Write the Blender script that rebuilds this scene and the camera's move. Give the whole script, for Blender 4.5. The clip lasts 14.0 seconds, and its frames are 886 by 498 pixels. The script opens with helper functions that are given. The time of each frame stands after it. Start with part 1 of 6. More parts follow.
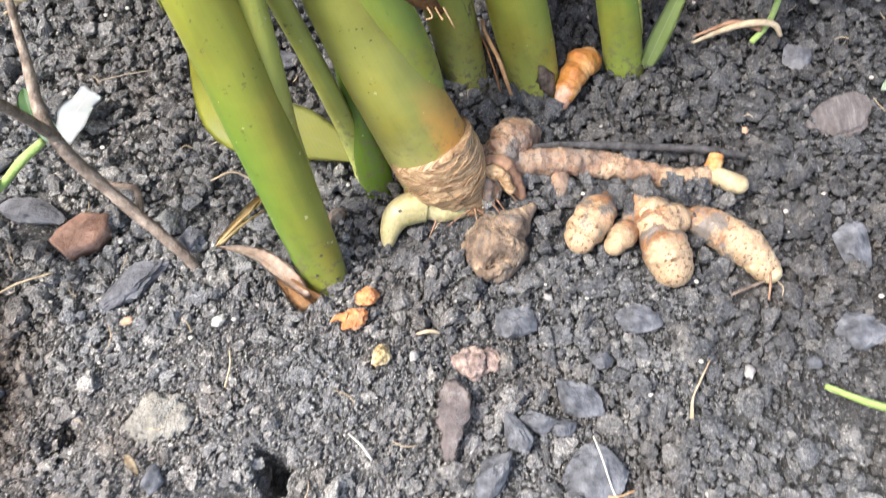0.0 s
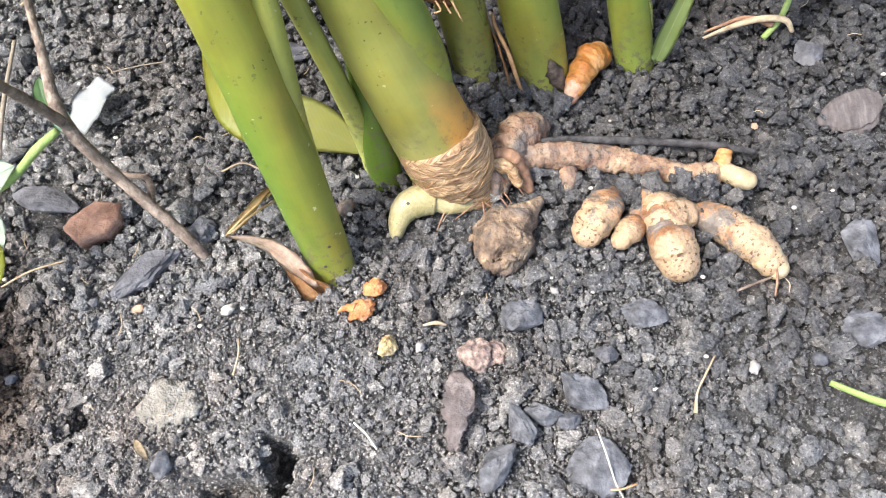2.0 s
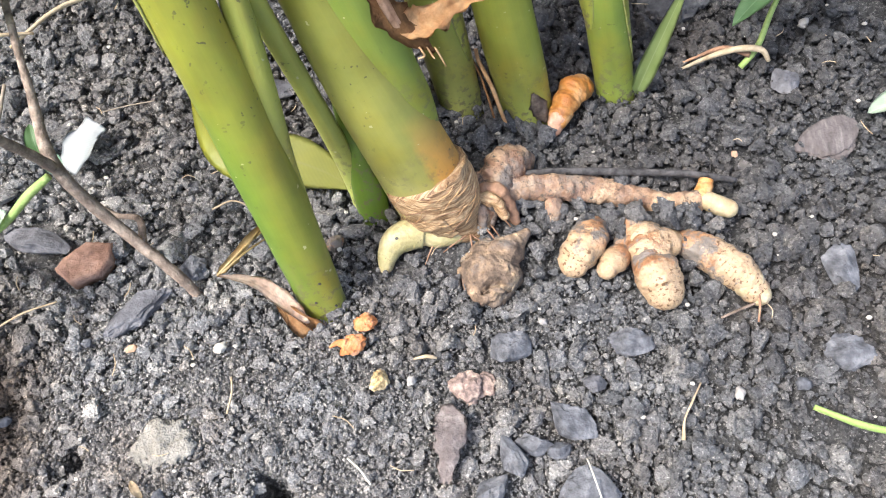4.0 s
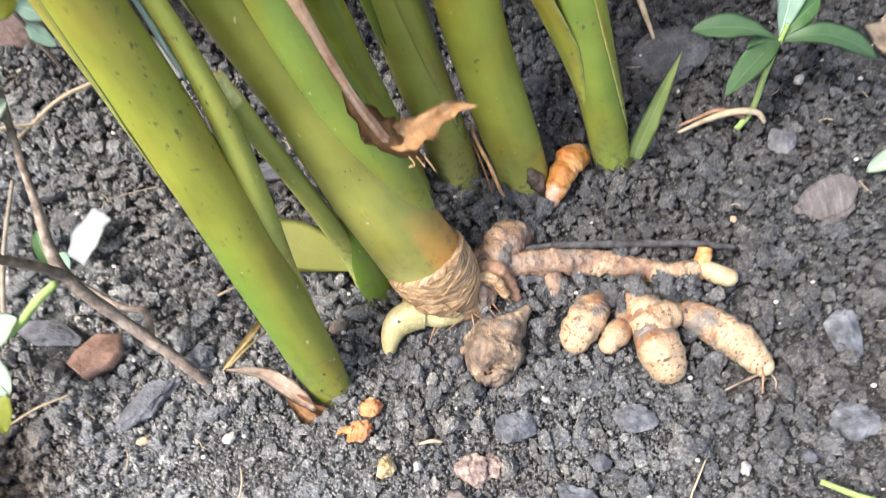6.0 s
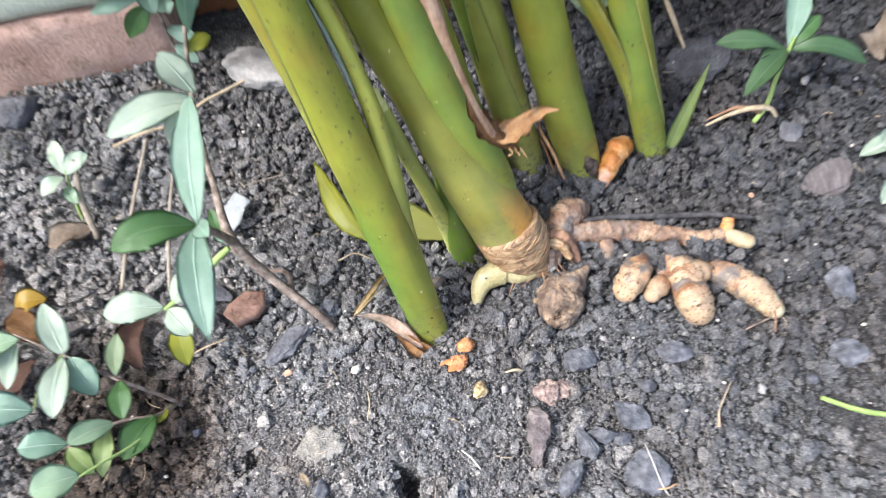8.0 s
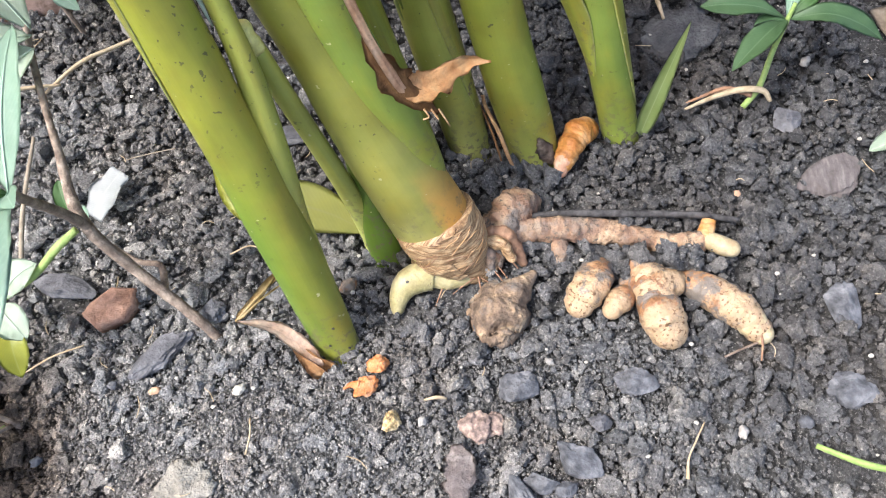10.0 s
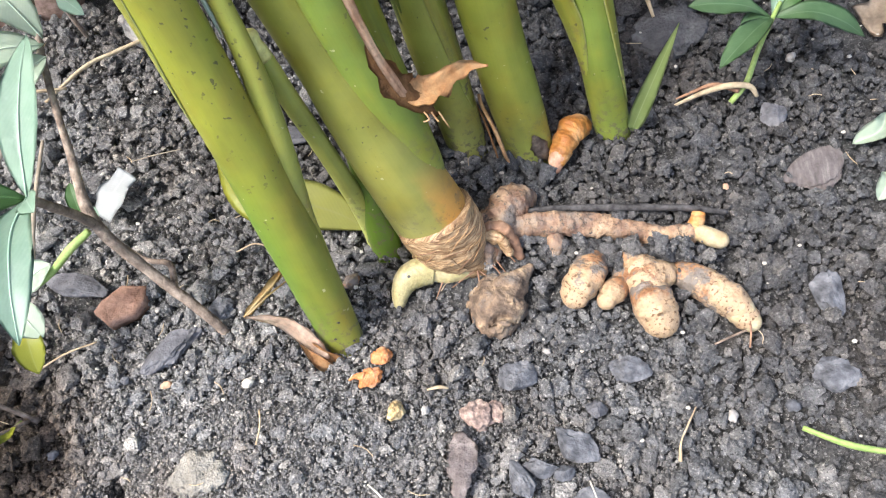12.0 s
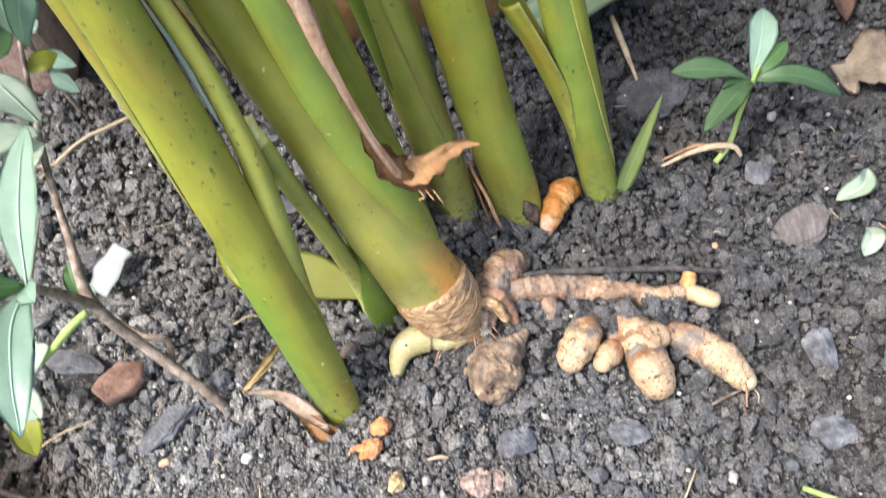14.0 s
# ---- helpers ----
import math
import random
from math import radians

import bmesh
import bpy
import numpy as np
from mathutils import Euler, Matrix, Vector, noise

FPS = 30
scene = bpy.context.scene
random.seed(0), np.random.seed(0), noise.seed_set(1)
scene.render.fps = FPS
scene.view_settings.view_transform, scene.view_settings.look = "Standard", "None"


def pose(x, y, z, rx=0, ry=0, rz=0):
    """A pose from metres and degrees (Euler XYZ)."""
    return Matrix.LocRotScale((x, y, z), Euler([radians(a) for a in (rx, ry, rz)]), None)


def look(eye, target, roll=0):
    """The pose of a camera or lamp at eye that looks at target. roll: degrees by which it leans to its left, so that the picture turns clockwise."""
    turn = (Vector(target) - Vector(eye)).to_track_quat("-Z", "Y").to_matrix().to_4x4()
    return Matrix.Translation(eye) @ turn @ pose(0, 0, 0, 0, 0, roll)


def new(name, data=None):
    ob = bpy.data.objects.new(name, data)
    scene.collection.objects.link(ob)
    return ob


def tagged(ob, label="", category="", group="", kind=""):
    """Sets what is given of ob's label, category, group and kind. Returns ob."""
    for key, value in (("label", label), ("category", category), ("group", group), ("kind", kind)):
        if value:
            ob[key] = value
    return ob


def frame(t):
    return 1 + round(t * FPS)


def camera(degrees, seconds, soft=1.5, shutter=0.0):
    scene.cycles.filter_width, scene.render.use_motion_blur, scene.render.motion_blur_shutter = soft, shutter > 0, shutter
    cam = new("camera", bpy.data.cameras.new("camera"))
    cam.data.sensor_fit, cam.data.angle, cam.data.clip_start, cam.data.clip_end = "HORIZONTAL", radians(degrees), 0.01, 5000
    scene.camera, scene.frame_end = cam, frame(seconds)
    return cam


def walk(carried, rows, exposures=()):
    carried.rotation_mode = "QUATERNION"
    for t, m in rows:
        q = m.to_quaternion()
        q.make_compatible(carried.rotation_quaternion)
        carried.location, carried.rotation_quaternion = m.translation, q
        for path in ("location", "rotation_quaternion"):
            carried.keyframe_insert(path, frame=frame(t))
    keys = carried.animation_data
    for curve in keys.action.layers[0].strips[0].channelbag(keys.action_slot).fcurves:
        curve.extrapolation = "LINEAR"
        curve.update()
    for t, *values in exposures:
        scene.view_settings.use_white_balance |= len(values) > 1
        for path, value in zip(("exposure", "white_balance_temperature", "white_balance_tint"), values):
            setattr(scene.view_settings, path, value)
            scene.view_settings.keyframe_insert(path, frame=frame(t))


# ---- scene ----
cam = camera(60.0, 14.0, soft=1.1, shutter=0.5)
PATH = [
    (0, (0.035, 0.031, 0.353), (0.005, 0.844, -1.474), -0.7),
    (0.5, (0.036, 0.026, 0.359), (-0.006, 0.761, -1.501), -2.5),
    (1, (0.051, 0.029, 0.363), (0.037, 0.829, -1.47), 0.8),
    (1.5, (0.04, 0.03, 0.358), (-0.018, 0.838, -1.471), -1.7),
    (2, (0.038, 0.029, 0.355), (-0.026, 0.828, -1.477), -2.3),
    (2.5, (0.034, 0.032, 0.357), (-0.032, 0.82, -1.481), -2.5),
    (3, (0.033, 0.031, 0.355), (-0.031, 0.823, -1.481), -2.6),
    (3.5, (0.038, 0.038, 0.361), (-0.003, 0.836, -1.473), -2.1),
    (3.7, (0.038, 0.036, 0.363), (0.001, 0.862, -1.458), -1.5),
    (5.8, (0.053, 0.056, 0.372), (-0.033, 0.895, -1.442), -7.4),
    (6, (0.048, 0.07, 0.385), (-0.038, 0.91, -1.428), -6.8),
    (6.2, (0.05, 0.062, 0.404), (-0.04, 1.028, -1.344), -6.5),
    (6.5, (0.057, 0.045, 0.451), (-0.032, 1.015, -1.295), -7.2),
    (7, (0.031, 0.008, 0.554), (-0.005, 0.872, -1.249), -6.6),
    (7.5, (0.021, 0.026, 0.556), (-0.053, 0.945, -1.219), -5.8),
    (7.9, (0.015, 0.011, 0.498), (-0.101, 0.87, -1.304), -8.8),
    (8, (0.012, 0.015, 0.477), (-0.114, 0.835, -1.343), -10.0),
    (8.5, (0.014, 0.033, 0.39), (-0.137, 0.877, -1.416), -9.4),
    (9, (0.041, 0.069, 0.379), (-0.065, 0.959, -1.409), -5.8),
    (9.2, (0.046, 0.065, 0.377), (-0.048, 0.94, -1.419), -4.7),
    (11.3, (0.044, 0.034, 0.398), (-0.054, 0.866, -1.417), -7.7),
    (11.5, (0.046, 0.035, 0.389), (-0.051, 0.852, -1.434), -7.5),
    (12, (0.043, 0.042, 0.398), (-0.037, 0.874, -1.419), -5.7),
    (12.5, (0.041, 0.038, 0.399), (-0.032, 0.888, -1.41), -5.3),
    (13, (0.048, 0.046, 0.399), (-0.023, 0.883, -1.416), -5.8),
    (13.5, (0.048, 0.048, 0.398), (-0.024, 0.891, -1.414), -6.1),
    (14, (0.04, 0.054, 0.409), (-0.008, 0.978, -1.364), -5.0),
]
EXPOSURE = [(0, 1.46, 6450, 10), (3.7, 1.48, 6400, 10), (6.0, 1.54, 6450, 10), (7.5, 1.46, 6200, 11), (8.5, 1.32, 6050, 11), (9.2, 1.36, 6250, 11), (11.3, 1.38, 6400, 10), (14, 1.48, 6450, 10)]
walk(cam, [(t, look(eye, target, roll)) for t, eye, target, roll in PATH], EXPOSURE)

# ---- light ----
world = bpy.data.worlds.new("world")
scene.world = world
world.use_nodes = True
SUN_AZ, SUN_EL = radians(-110), radians(57)
sky = world.node_tree.nodes.new("ShaderNodeTexSky")
sky.sky_type, sky.sun_disc = "NISHITA", False
sky.sun_elevation, sky.sun_rotation = SUN_EL, SUN_AZ
sky.air_density, sky.dust_density, sky.ozone_density = 1.0, 4.0, 0.6
back = world.node_tree.nodes["Background"]
back.inputs["Strength"].default_value = 0.15
world.node_tree.links.new(sky.outputs[0], back.inputs["Color"])
sun = new("sun", bpy.data.lights.new("sun", "SUN"))
sun.data.energy, sun.data.angle, sun.data.color = 2.0, radians(14), (1.0, 0.98, 0.96)
sun_from = Vector((math.sin(SUN_AZ) * math.cos(SUN_EL), math.cos(SUN_AZ) * math.cos(SUN_EL), math.sin(SUN_EL)))
sun.matrix_world = look(sun_from * 5, (0, 0, 0))
scene.view_settings.exposure = 1.38


# ---- materials ----
def nodes_of(name, rough=0.7, spec=0.3):
    m = bpy.data.materials.new(name)
    m.use_nodes = True
    nt = m.node_tree
    b = nt.nodes["Principled BSDF"]
    b.inputs["Roughness"].default_value = rough
    b.inputs["Specular IOR Level"].default_value = spec
    return m, nt, b


def noise_node(nt, scale, detail=4.0, rough=0.6, coords="Object", stretch=None):
    c = nt.nodes.new("ShaderNodeTexCoord")
    n = nt.nodes.new("ShaderNodeTexNoise")
    n.inputs["Scale"].default_value = scale
    n.inputs["Detail"].default_value = detail
    n.inputs["Roughness"].default_value = rough
    if stretch:
        mp = nt.nodes.new("ShaderNodeMapping")
        mp.inputs["Scale"].default_value = stretch
        nt.links.new(c.outputs[coords], mp.inputs[0])
        nt.links.new(mp.outputs[0], n.inputs["Vector"])
    else:
        nt.links.new(c.outputs[coords], n.inputs["Vector"])
    return n.outputs["Fac"]


def ramp(nt, fac, stops):
    r = nt.nodes.new("ShaderNodeValToRGB")
    while len(r.color_ramp.elements) < len(stops):
        r.color_ramp.elements.new(0.5)
    for e, (at, c) in zip(r.color_ramp.elements, stops):
        e.position, e.color = at, (*c, 1)
    nt.links.new(fac, r.inputs[0])
    return r.outputs[0]


def mix(nt, fac, a, b, how="MIX"):
    x = nt.nodes.new("ShaderNodeMix")
    x.data_type, x.blend_type = "RGBA", how
    for v, s in ((fac, x.inputs[0]), (a, x.inputs[6]), (b, x.inputs[7])):
        if isinstance(v, (int, float)):
            s.default_value = v
        elif isinstance(v, tuple):
            s.default_value = (*v, 1)
        else:
            nt.links.new(v, s)
    return x.outputs[2]


def bump(nt, b, fac, dist, strength=1.0, before=None):
    n = nt.nodes.new("ShaderNodeBump")
    n.inputs["Distance"].default_value, n.inputs["Strength"].default_value = dist, strength
    nt.links.new(fac, n.inputs["Height"])
    if before:
        nt.links.new(before, n.inputs["Normal"])
    nt.links.new(n.outputs[0], b.inputs["Normal"])
    return n.outputs[0]


def soil_material(name, vary=""):
    """Crumbly soil, dry and pale on the caked mound, a painted brightness falloff beyond. vary: by island or by object.
    """
    m, nt, b = nodes_of(name, 0.86, 0.25)
    g = nt.nodes.new("ShaderNodeNewGeometry")

    def grain(scale, detail, rough):
        n = nt.nodes.new("ShaderNodeTexNoise")
        n.inputs["Scale"].default_value, n.inputs["Detail"].default_value, n.inputs["Roughness"].default_value = scale, detail, rough
        nt.links.new(g.outputs["Position"], n.inputs["Vector"])
        return n.outputs["Fac"]

    big, mid, fine = grain(9, 4, 0.6), grain(120, 5, 0.65), grain(620, 4, 0.75)
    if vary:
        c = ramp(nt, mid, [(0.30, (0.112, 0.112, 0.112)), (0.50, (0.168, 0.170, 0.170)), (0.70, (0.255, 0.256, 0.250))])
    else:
        # Ground under the crumbs painted darker, for the shade in their gaps.
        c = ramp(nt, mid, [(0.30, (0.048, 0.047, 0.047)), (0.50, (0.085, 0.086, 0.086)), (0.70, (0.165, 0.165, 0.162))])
    c = mix(nt, ramp(nt, big, [(0.42, (0, 0, 0)), (0.68, (0.8, 0.8, 0.8))]), c, mix(nt, 1.0, c, (1.08, 0.98, 0.89), "MULTIPLY"))
    c = mix(nt, ramp(nt, grain(38, 4, 0.6), [(0.54, (0, 0, 0)), (0.68, (0.5, 0.5, 0.5))]), c, mix(nt, 1.0, c, (1.05, 0.95, 0.85), "MULTIPLY"))
    c = mix(nt, ramp(nt, fine, [(0.57, (0, 0, 0)), (0.65, (0.85, 0.85, 0.85))]), c, (0.44, 0.43, 0.405))
    c = mix(nt, ramp(nt, fine, [(0.37, (0.85, 0.85, 0.85)), (0.45, (0, 0, 0))]), c, (0.045, 0.044, 0.044))
    # Brightness falloff over x and y, painted into the soil colour.
    falloff = nt.nodes.new("ShaderNodeVectorMath")
    falloff.operation = "DOT_PRODUCT"
    falloff.inputs[1].default_value = (0.35, 0.45, 0.0)
    nt.links.new(g.outputs["Position"], falloff.inputs[0])
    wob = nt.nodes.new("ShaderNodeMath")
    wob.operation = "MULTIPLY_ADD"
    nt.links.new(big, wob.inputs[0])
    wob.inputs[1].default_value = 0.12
    nt.links.new(falloff.outputs["Value"], wob.inputs[2])
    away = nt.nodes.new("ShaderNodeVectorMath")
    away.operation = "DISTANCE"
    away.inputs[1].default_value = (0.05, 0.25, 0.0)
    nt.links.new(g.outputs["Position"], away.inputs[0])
    # Painted falloff: lightest on the dry mound, darkest at the far right.
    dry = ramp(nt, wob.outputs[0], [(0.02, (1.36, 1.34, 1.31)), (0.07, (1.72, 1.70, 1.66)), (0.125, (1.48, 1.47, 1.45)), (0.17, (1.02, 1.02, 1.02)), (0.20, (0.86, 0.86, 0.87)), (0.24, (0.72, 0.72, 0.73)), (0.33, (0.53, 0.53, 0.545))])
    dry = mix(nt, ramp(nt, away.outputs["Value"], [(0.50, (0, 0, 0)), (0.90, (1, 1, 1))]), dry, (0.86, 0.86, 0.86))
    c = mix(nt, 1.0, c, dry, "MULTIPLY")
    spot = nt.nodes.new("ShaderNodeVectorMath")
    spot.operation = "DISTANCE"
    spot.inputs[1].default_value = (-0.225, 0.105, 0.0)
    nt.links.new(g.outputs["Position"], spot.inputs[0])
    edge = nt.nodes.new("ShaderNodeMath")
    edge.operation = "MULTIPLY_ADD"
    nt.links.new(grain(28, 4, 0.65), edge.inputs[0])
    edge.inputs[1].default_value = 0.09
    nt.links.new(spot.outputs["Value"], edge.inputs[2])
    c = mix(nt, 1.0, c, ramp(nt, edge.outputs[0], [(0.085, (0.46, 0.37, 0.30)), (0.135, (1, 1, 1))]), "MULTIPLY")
    if vary:
        pick = g.outputs["Random Per Island"] if vary == "island" else nt.nodes.new("ShaderNodeObjectInfo").outputs["Random"]
        c = mix(nt, 1.0, c, ramp(nt, pick, [(0.0, (0.62, 0.62, 0.63)), (0.55, (0.98, 0.98, 1.0)), (0.90, (1.20, 1.18, 1.15)), (1.0, (1.50, 1.45, 1.38))]), "MULTIPLY")
    nt.links.new(c, b.inputs["Base Color"])
    n1 = bump(nt, b, mid, 0.0035)
    bump(nt, b, fine, 0.0026, 1.0, n1)
    return m


def spotted(name, stops, scale, rough=0.6, spec=0.3, grain=600.0, relief=0.0005, detail=5, stretch=None, coords="Object", stain=None, sub=0.0):
    """A surface whose colour wanders between stops, with fine grain and, if given, stains (scale, from, to, colour)."""
    m, nt, b = nodes_of(name, rough, spec)
    n = noise_node(nt, scale, detail, 0.6, coords, stretch)
    c = ramp(nt, n, stops)
    f = noise_node(nt, grain, 3, 0.6)
    c = mix(nt, 0.35, c, mix(nt, 1.0, c, ramp(nt, f, [(0.3, (0.55, 0.55, 0.55)), (0.7, (1.35, 1.35, 1.35))]), "MULTIPLY"))
    for s in stain or ():
        k = noise_node(nt, s[0], 5, 0.7)
        c = mix(nt, ramp(nt, k, [(s[1], (0, 0, 0)), (s[2], (1, 1, 1))]), c, s[3])
    nt.links.new(c, b.inputs["Base Color"])
    if sub:
        b.inputs["Subsurface Weight"].default_value = sub
        b.inputs["Subsurface Radius"].default_value = (0.004, 0.003, 0.001)
        b.inputs["Subsurface Scale"].default_value = 0.5
    bump(nt, b, f, relief)
    return m


def stem_material(name, low, high, tint, amount=0.5, edge=False, shade_flank=None, blush=None):
    """Fleshy leaf sheath: paler at the foot, tinted patches, faint lengthwise veins; flank: the shaded side's greener
    colour, painted in near the foot; blush: an orange bruise low on one side.
    """
    m, nt, b = nodes_of(name, 0.40, 0.42)
    co = nt.nodes.new("ShaderNodeTexCoord")
    sp = nt.nodes.new("ShaderNodeSeparateXYZ")
    nt.links.new(co.outputs["UV"], sp.inputs[0])
    c = ramp(nt, sp.outputs["Y"], [(0.075, tuple(a * 1.18 for a in low)), (0.11, low), (0.20, tuple((a + b) * 0.46 for a, b in zip(low, high))), (0.60, high), (1.0, high)])
    patch = noise_node(nt, 7, 3, 0.55, "UV", (0.35, 0.9, 1))
    c = mix(nt, ramp(nt, patch, [(0.44, (0, 0, 0)), (0.62, (amount,) * 3)]), c, tint)
    olive = noise_node(nt, 10, 3, 0.5, "UV", (0.45, 0.5, 1))
    c = mix(nt, ramp(nt, olive, [(0.50, (0, 0, 0)), (0.66, (amount * 0.9,) * 3)]), c, mix(nt, 1.0, c, (0.72, 0.70, 0.80), "MULTIPLY"))
    glow = noise_node(nt, 8, 2, 0.5, "UV", (0.5, 0.4, 1))
    c = mix(nt, ramp(nt, glow, [(0.52, (0, 0, 0)), (0.70, (0.7, 0.7, 0.7))]), c, mix(nt, 1.0, c, (1.35, 1.22, 1.1), "MULTIPLY"))
    if shade_flank:
        # Colour of the shaded side painted on, greener and darker, fading upward.
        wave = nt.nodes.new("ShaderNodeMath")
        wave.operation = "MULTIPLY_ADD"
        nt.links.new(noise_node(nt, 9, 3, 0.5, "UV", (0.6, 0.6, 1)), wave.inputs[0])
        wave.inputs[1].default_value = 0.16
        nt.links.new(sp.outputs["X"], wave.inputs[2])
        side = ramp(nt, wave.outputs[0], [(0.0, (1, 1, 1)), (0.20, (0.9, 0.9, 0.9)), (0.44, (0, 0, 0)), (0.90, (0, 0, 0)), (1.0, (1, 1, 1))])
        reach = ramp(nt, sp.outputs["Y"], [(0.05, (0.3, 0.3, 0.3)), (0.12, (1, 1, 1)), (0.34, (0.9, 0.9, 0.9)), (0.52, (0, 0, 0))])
        c = mix(nt, mix(nt, 1.0, side, reach, "MULTIPLY"), c, shade_flank)
    if blush:
        wave = nt.nodes.new("ShaderNodeMath")
        wave.operation = "MULTIPLY_ADD"
        nt.links.new(noise_node(nt, 12, 4, 0.6, "UV", (0.8, 1.5, 1)), wave.inputs[0])
        wave.inputs[1].default_value = 0.14
        nt.links.new(sp.outputs["X"], wave.inputs[2])
        side = ramp(nt, wave.outputs[0], [(0.40, (0, 0, 0)), (0.45, (1, 1, 1)), (0.66, (1, 1, 1)), (0.74, (0, 0, 0))])
        reach = ramp(nt, sp.outputs["Y"], [(0.09, (1, 1, 1)), (0.15, (0.85, 0.85, 0.85)), (0.23, (0, 0, 0))])
        c = mix(nt, mix(nt, 1.0, side, reach, "MULTIPLY"), c, blush)
    if edge:
        rim = ramp(nt, sp.outputs["X"], [(0.0, (1, 1, 1)), (0.03, (0, 0, 0)), (0.97, (0, 0, 0)), (1.0, (1, 1, 1))])
        c = mix(nt, rim, c, (0.32, 0.33, 0.12))
    vein = noise_node(nt, 40, 2, 0.5, "UV", (2.2, 0.05, 1))
    c = mix(nt, 0.14, c, mix(nt, 1.0, c, ramp(nt, vein, [(0.3, (0.78, 0.80, 0.74)), (0.7, (1.18, 1.17, 1.15))]), "MULTIPLY"))
    speck = noise_node(nt, 330, 2, 0.5)
    dirt = mix(nt, 1.0, ramp(nt, speck, [(0.655, (0, 0, 0)), (0.69, (0.8, 0.8, 0.8))]), ramp(nt, noise_node(nt, 22, 3), [(0.48, (0, 0, 0)), (0.60, (1, 1, 1))]), "MULTIPLY")
    c = mix(nt, dirt, c, (0.06, 0.055, 0.03))
    c = mix(nt, 0.55, c, mix(nt, 1.0, c, ramp(nt, noise_node(nt, 26, 6, 0.65), [(0.30, (0.66, 0.70, 0.72)), (0.52, (1.0, 1.0, 1.0)), (0.72, (1.28, 1.22, 1.20))]), "MULTIPLY"))
    splash = mix(nt, 1.0, ramp(nt, sp.outputs["Y"], [(0.045, (0.9, 0.9, 0.9)), (0.19, (0, 0, 0))]), ramp(nt, noise_node(nt, 190, 4, 0.7), [(0.53, (0, 0, 0)), (0.60, (1, 1, 1))]), "MULTIPLY")
    c = mix(nt, splash, c, (0.13, 0.105, 0.07))
    pale = noise_node(nt, 260, 2, 0.5)
    c = mix(nt, ramp(nt, pale, [(0.735, (0, 0, 0)), (0.76, (0.7, 0.7, 0.7))]), c, (0.50, 0.47, 0.30))
    nt.links.new(c, b.inputs["Base Color"])
    b.inputs["Subsurface Weight"].default_value = 0.15
    b.inputs["Subsurface Radius"].default_value = (0.004, 0.005, 0.001)
    b.inputs["Subsurface Scale"].default_value = 0.5
    bump(nt, b, vein, 0.0004, 0.15)
    return m


def leaf_material(name, a, bcol, vein, rough=0.42):
    m, nt, b = nodes_of(name, rough, 0.45)
    co = nt.nodes.new("ShaderNodeTexCoord")
    sp = nt.nodes.new("ShaderNodeSeparateXYZ")
    nt.links.new(co.outputs["UV"], sp.inputs[0])
    c = ramp(nt, noise_node(nt, 60, 4), [(0.3, a), (0.7, bcol)])
    rib = ramp(nt, sp.outputs["X"], [(0.46, (0, 0, 0)), (0.49, (1, 1, 1)), (0.51, (1, 1, 1)), (0.54, (0, 0, 0))])
    c = mix(nt, rib, c, vein)
    w = nt.nodes.new("ShaderNodeTexWave")
    w.inputs["Scale"].default_value, w.inputs["Distortion"].default_value = 7.0, 1.5
    mp = nt.nodes.new("ShaderNodeMapping")
    mp.inputs["Rotation"].default_value = (0, 0, radians(65))
    nt.links.new(co.outputs["UV"], mp.inputs[0])
    nt.links.new(mp.outputs[0], w.inputs["Vector"])
    c = mix(nt, 0.05, c, mix(nt, 1.0, c, ramp(nt, w.outputs["Fac"], [(0.2, (0.6, 0.65, 0.6)), (0.8, (1.3, 1.3, 1.3))]), "MULTIPLY"))
    spots = noise_node(nt, 240, 3, 0.6)
    c = mix(nt, ramp(nt, spots, [(0.66, (0, 0, 0)), (0.74, (0.35, 0.35, 0.35))]), c, vein)
    nt.links.new(c, b.inputs["Base Color"])
    b.inputs["Transmission Weight"].default_value = 0.0
    bump(nt, b, noise_node(nt, 300, 3), 0.0003, 0.4)
    return m


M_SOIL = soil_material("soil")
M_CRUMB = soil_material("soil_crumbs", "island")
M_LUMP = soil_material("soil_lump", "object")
M_STEM = stem_material("stem_green", (0.258, 0.284, 0.065), (0.254, 0.286, 0.032), (0.24, 0.20, 0.026), 0.8)
M_STEM_BRIGHT = stem_material("stem_bright", (0.215, 0.232, 0.042), (0.240, 0.258, 0.033), (0.225, 0.195, 0.030), 0.9, shade_flank=(0.105, 0.205, 0.026))
M_STEM_FOOT = stem_material("stem_orange_foot", (0.330, 0.325, 0.110), (0.205, 0.222, 0.028), (0.205, 0.185, 0.024), 0.8, blush=(0.50, 0.255, 0.06))
M_STEM_PALE = stem_material("stem_pale", (0.292, 0.301, 0.086), (0.313, 0.346, 0.054), (0.28, 0.24, 0.045), 0.7)
M_STEM_COOL = stem_material("stem_cool", (0.198, 0.249, 0.047), (0.180, 0.261, 0.047), (0.22, 0.22, 0.03), 0.8)
M_STEM_STUB = stem_material("stem_stub", (0.37, 0.40, 0.11), (0.40, 0.43, 0.09), (0.36, 0.33, 0.07), 0.6)
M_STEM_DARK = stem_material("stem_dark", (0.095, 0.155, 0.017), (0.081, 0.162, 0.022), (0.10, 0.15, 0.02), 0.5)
E_STEM = stem_material("sheath_green", (0.241, 0.267, 0.047), (0.243, 0.270, 0.032), (0.22, 0.18, 0.026), 0.8, True)
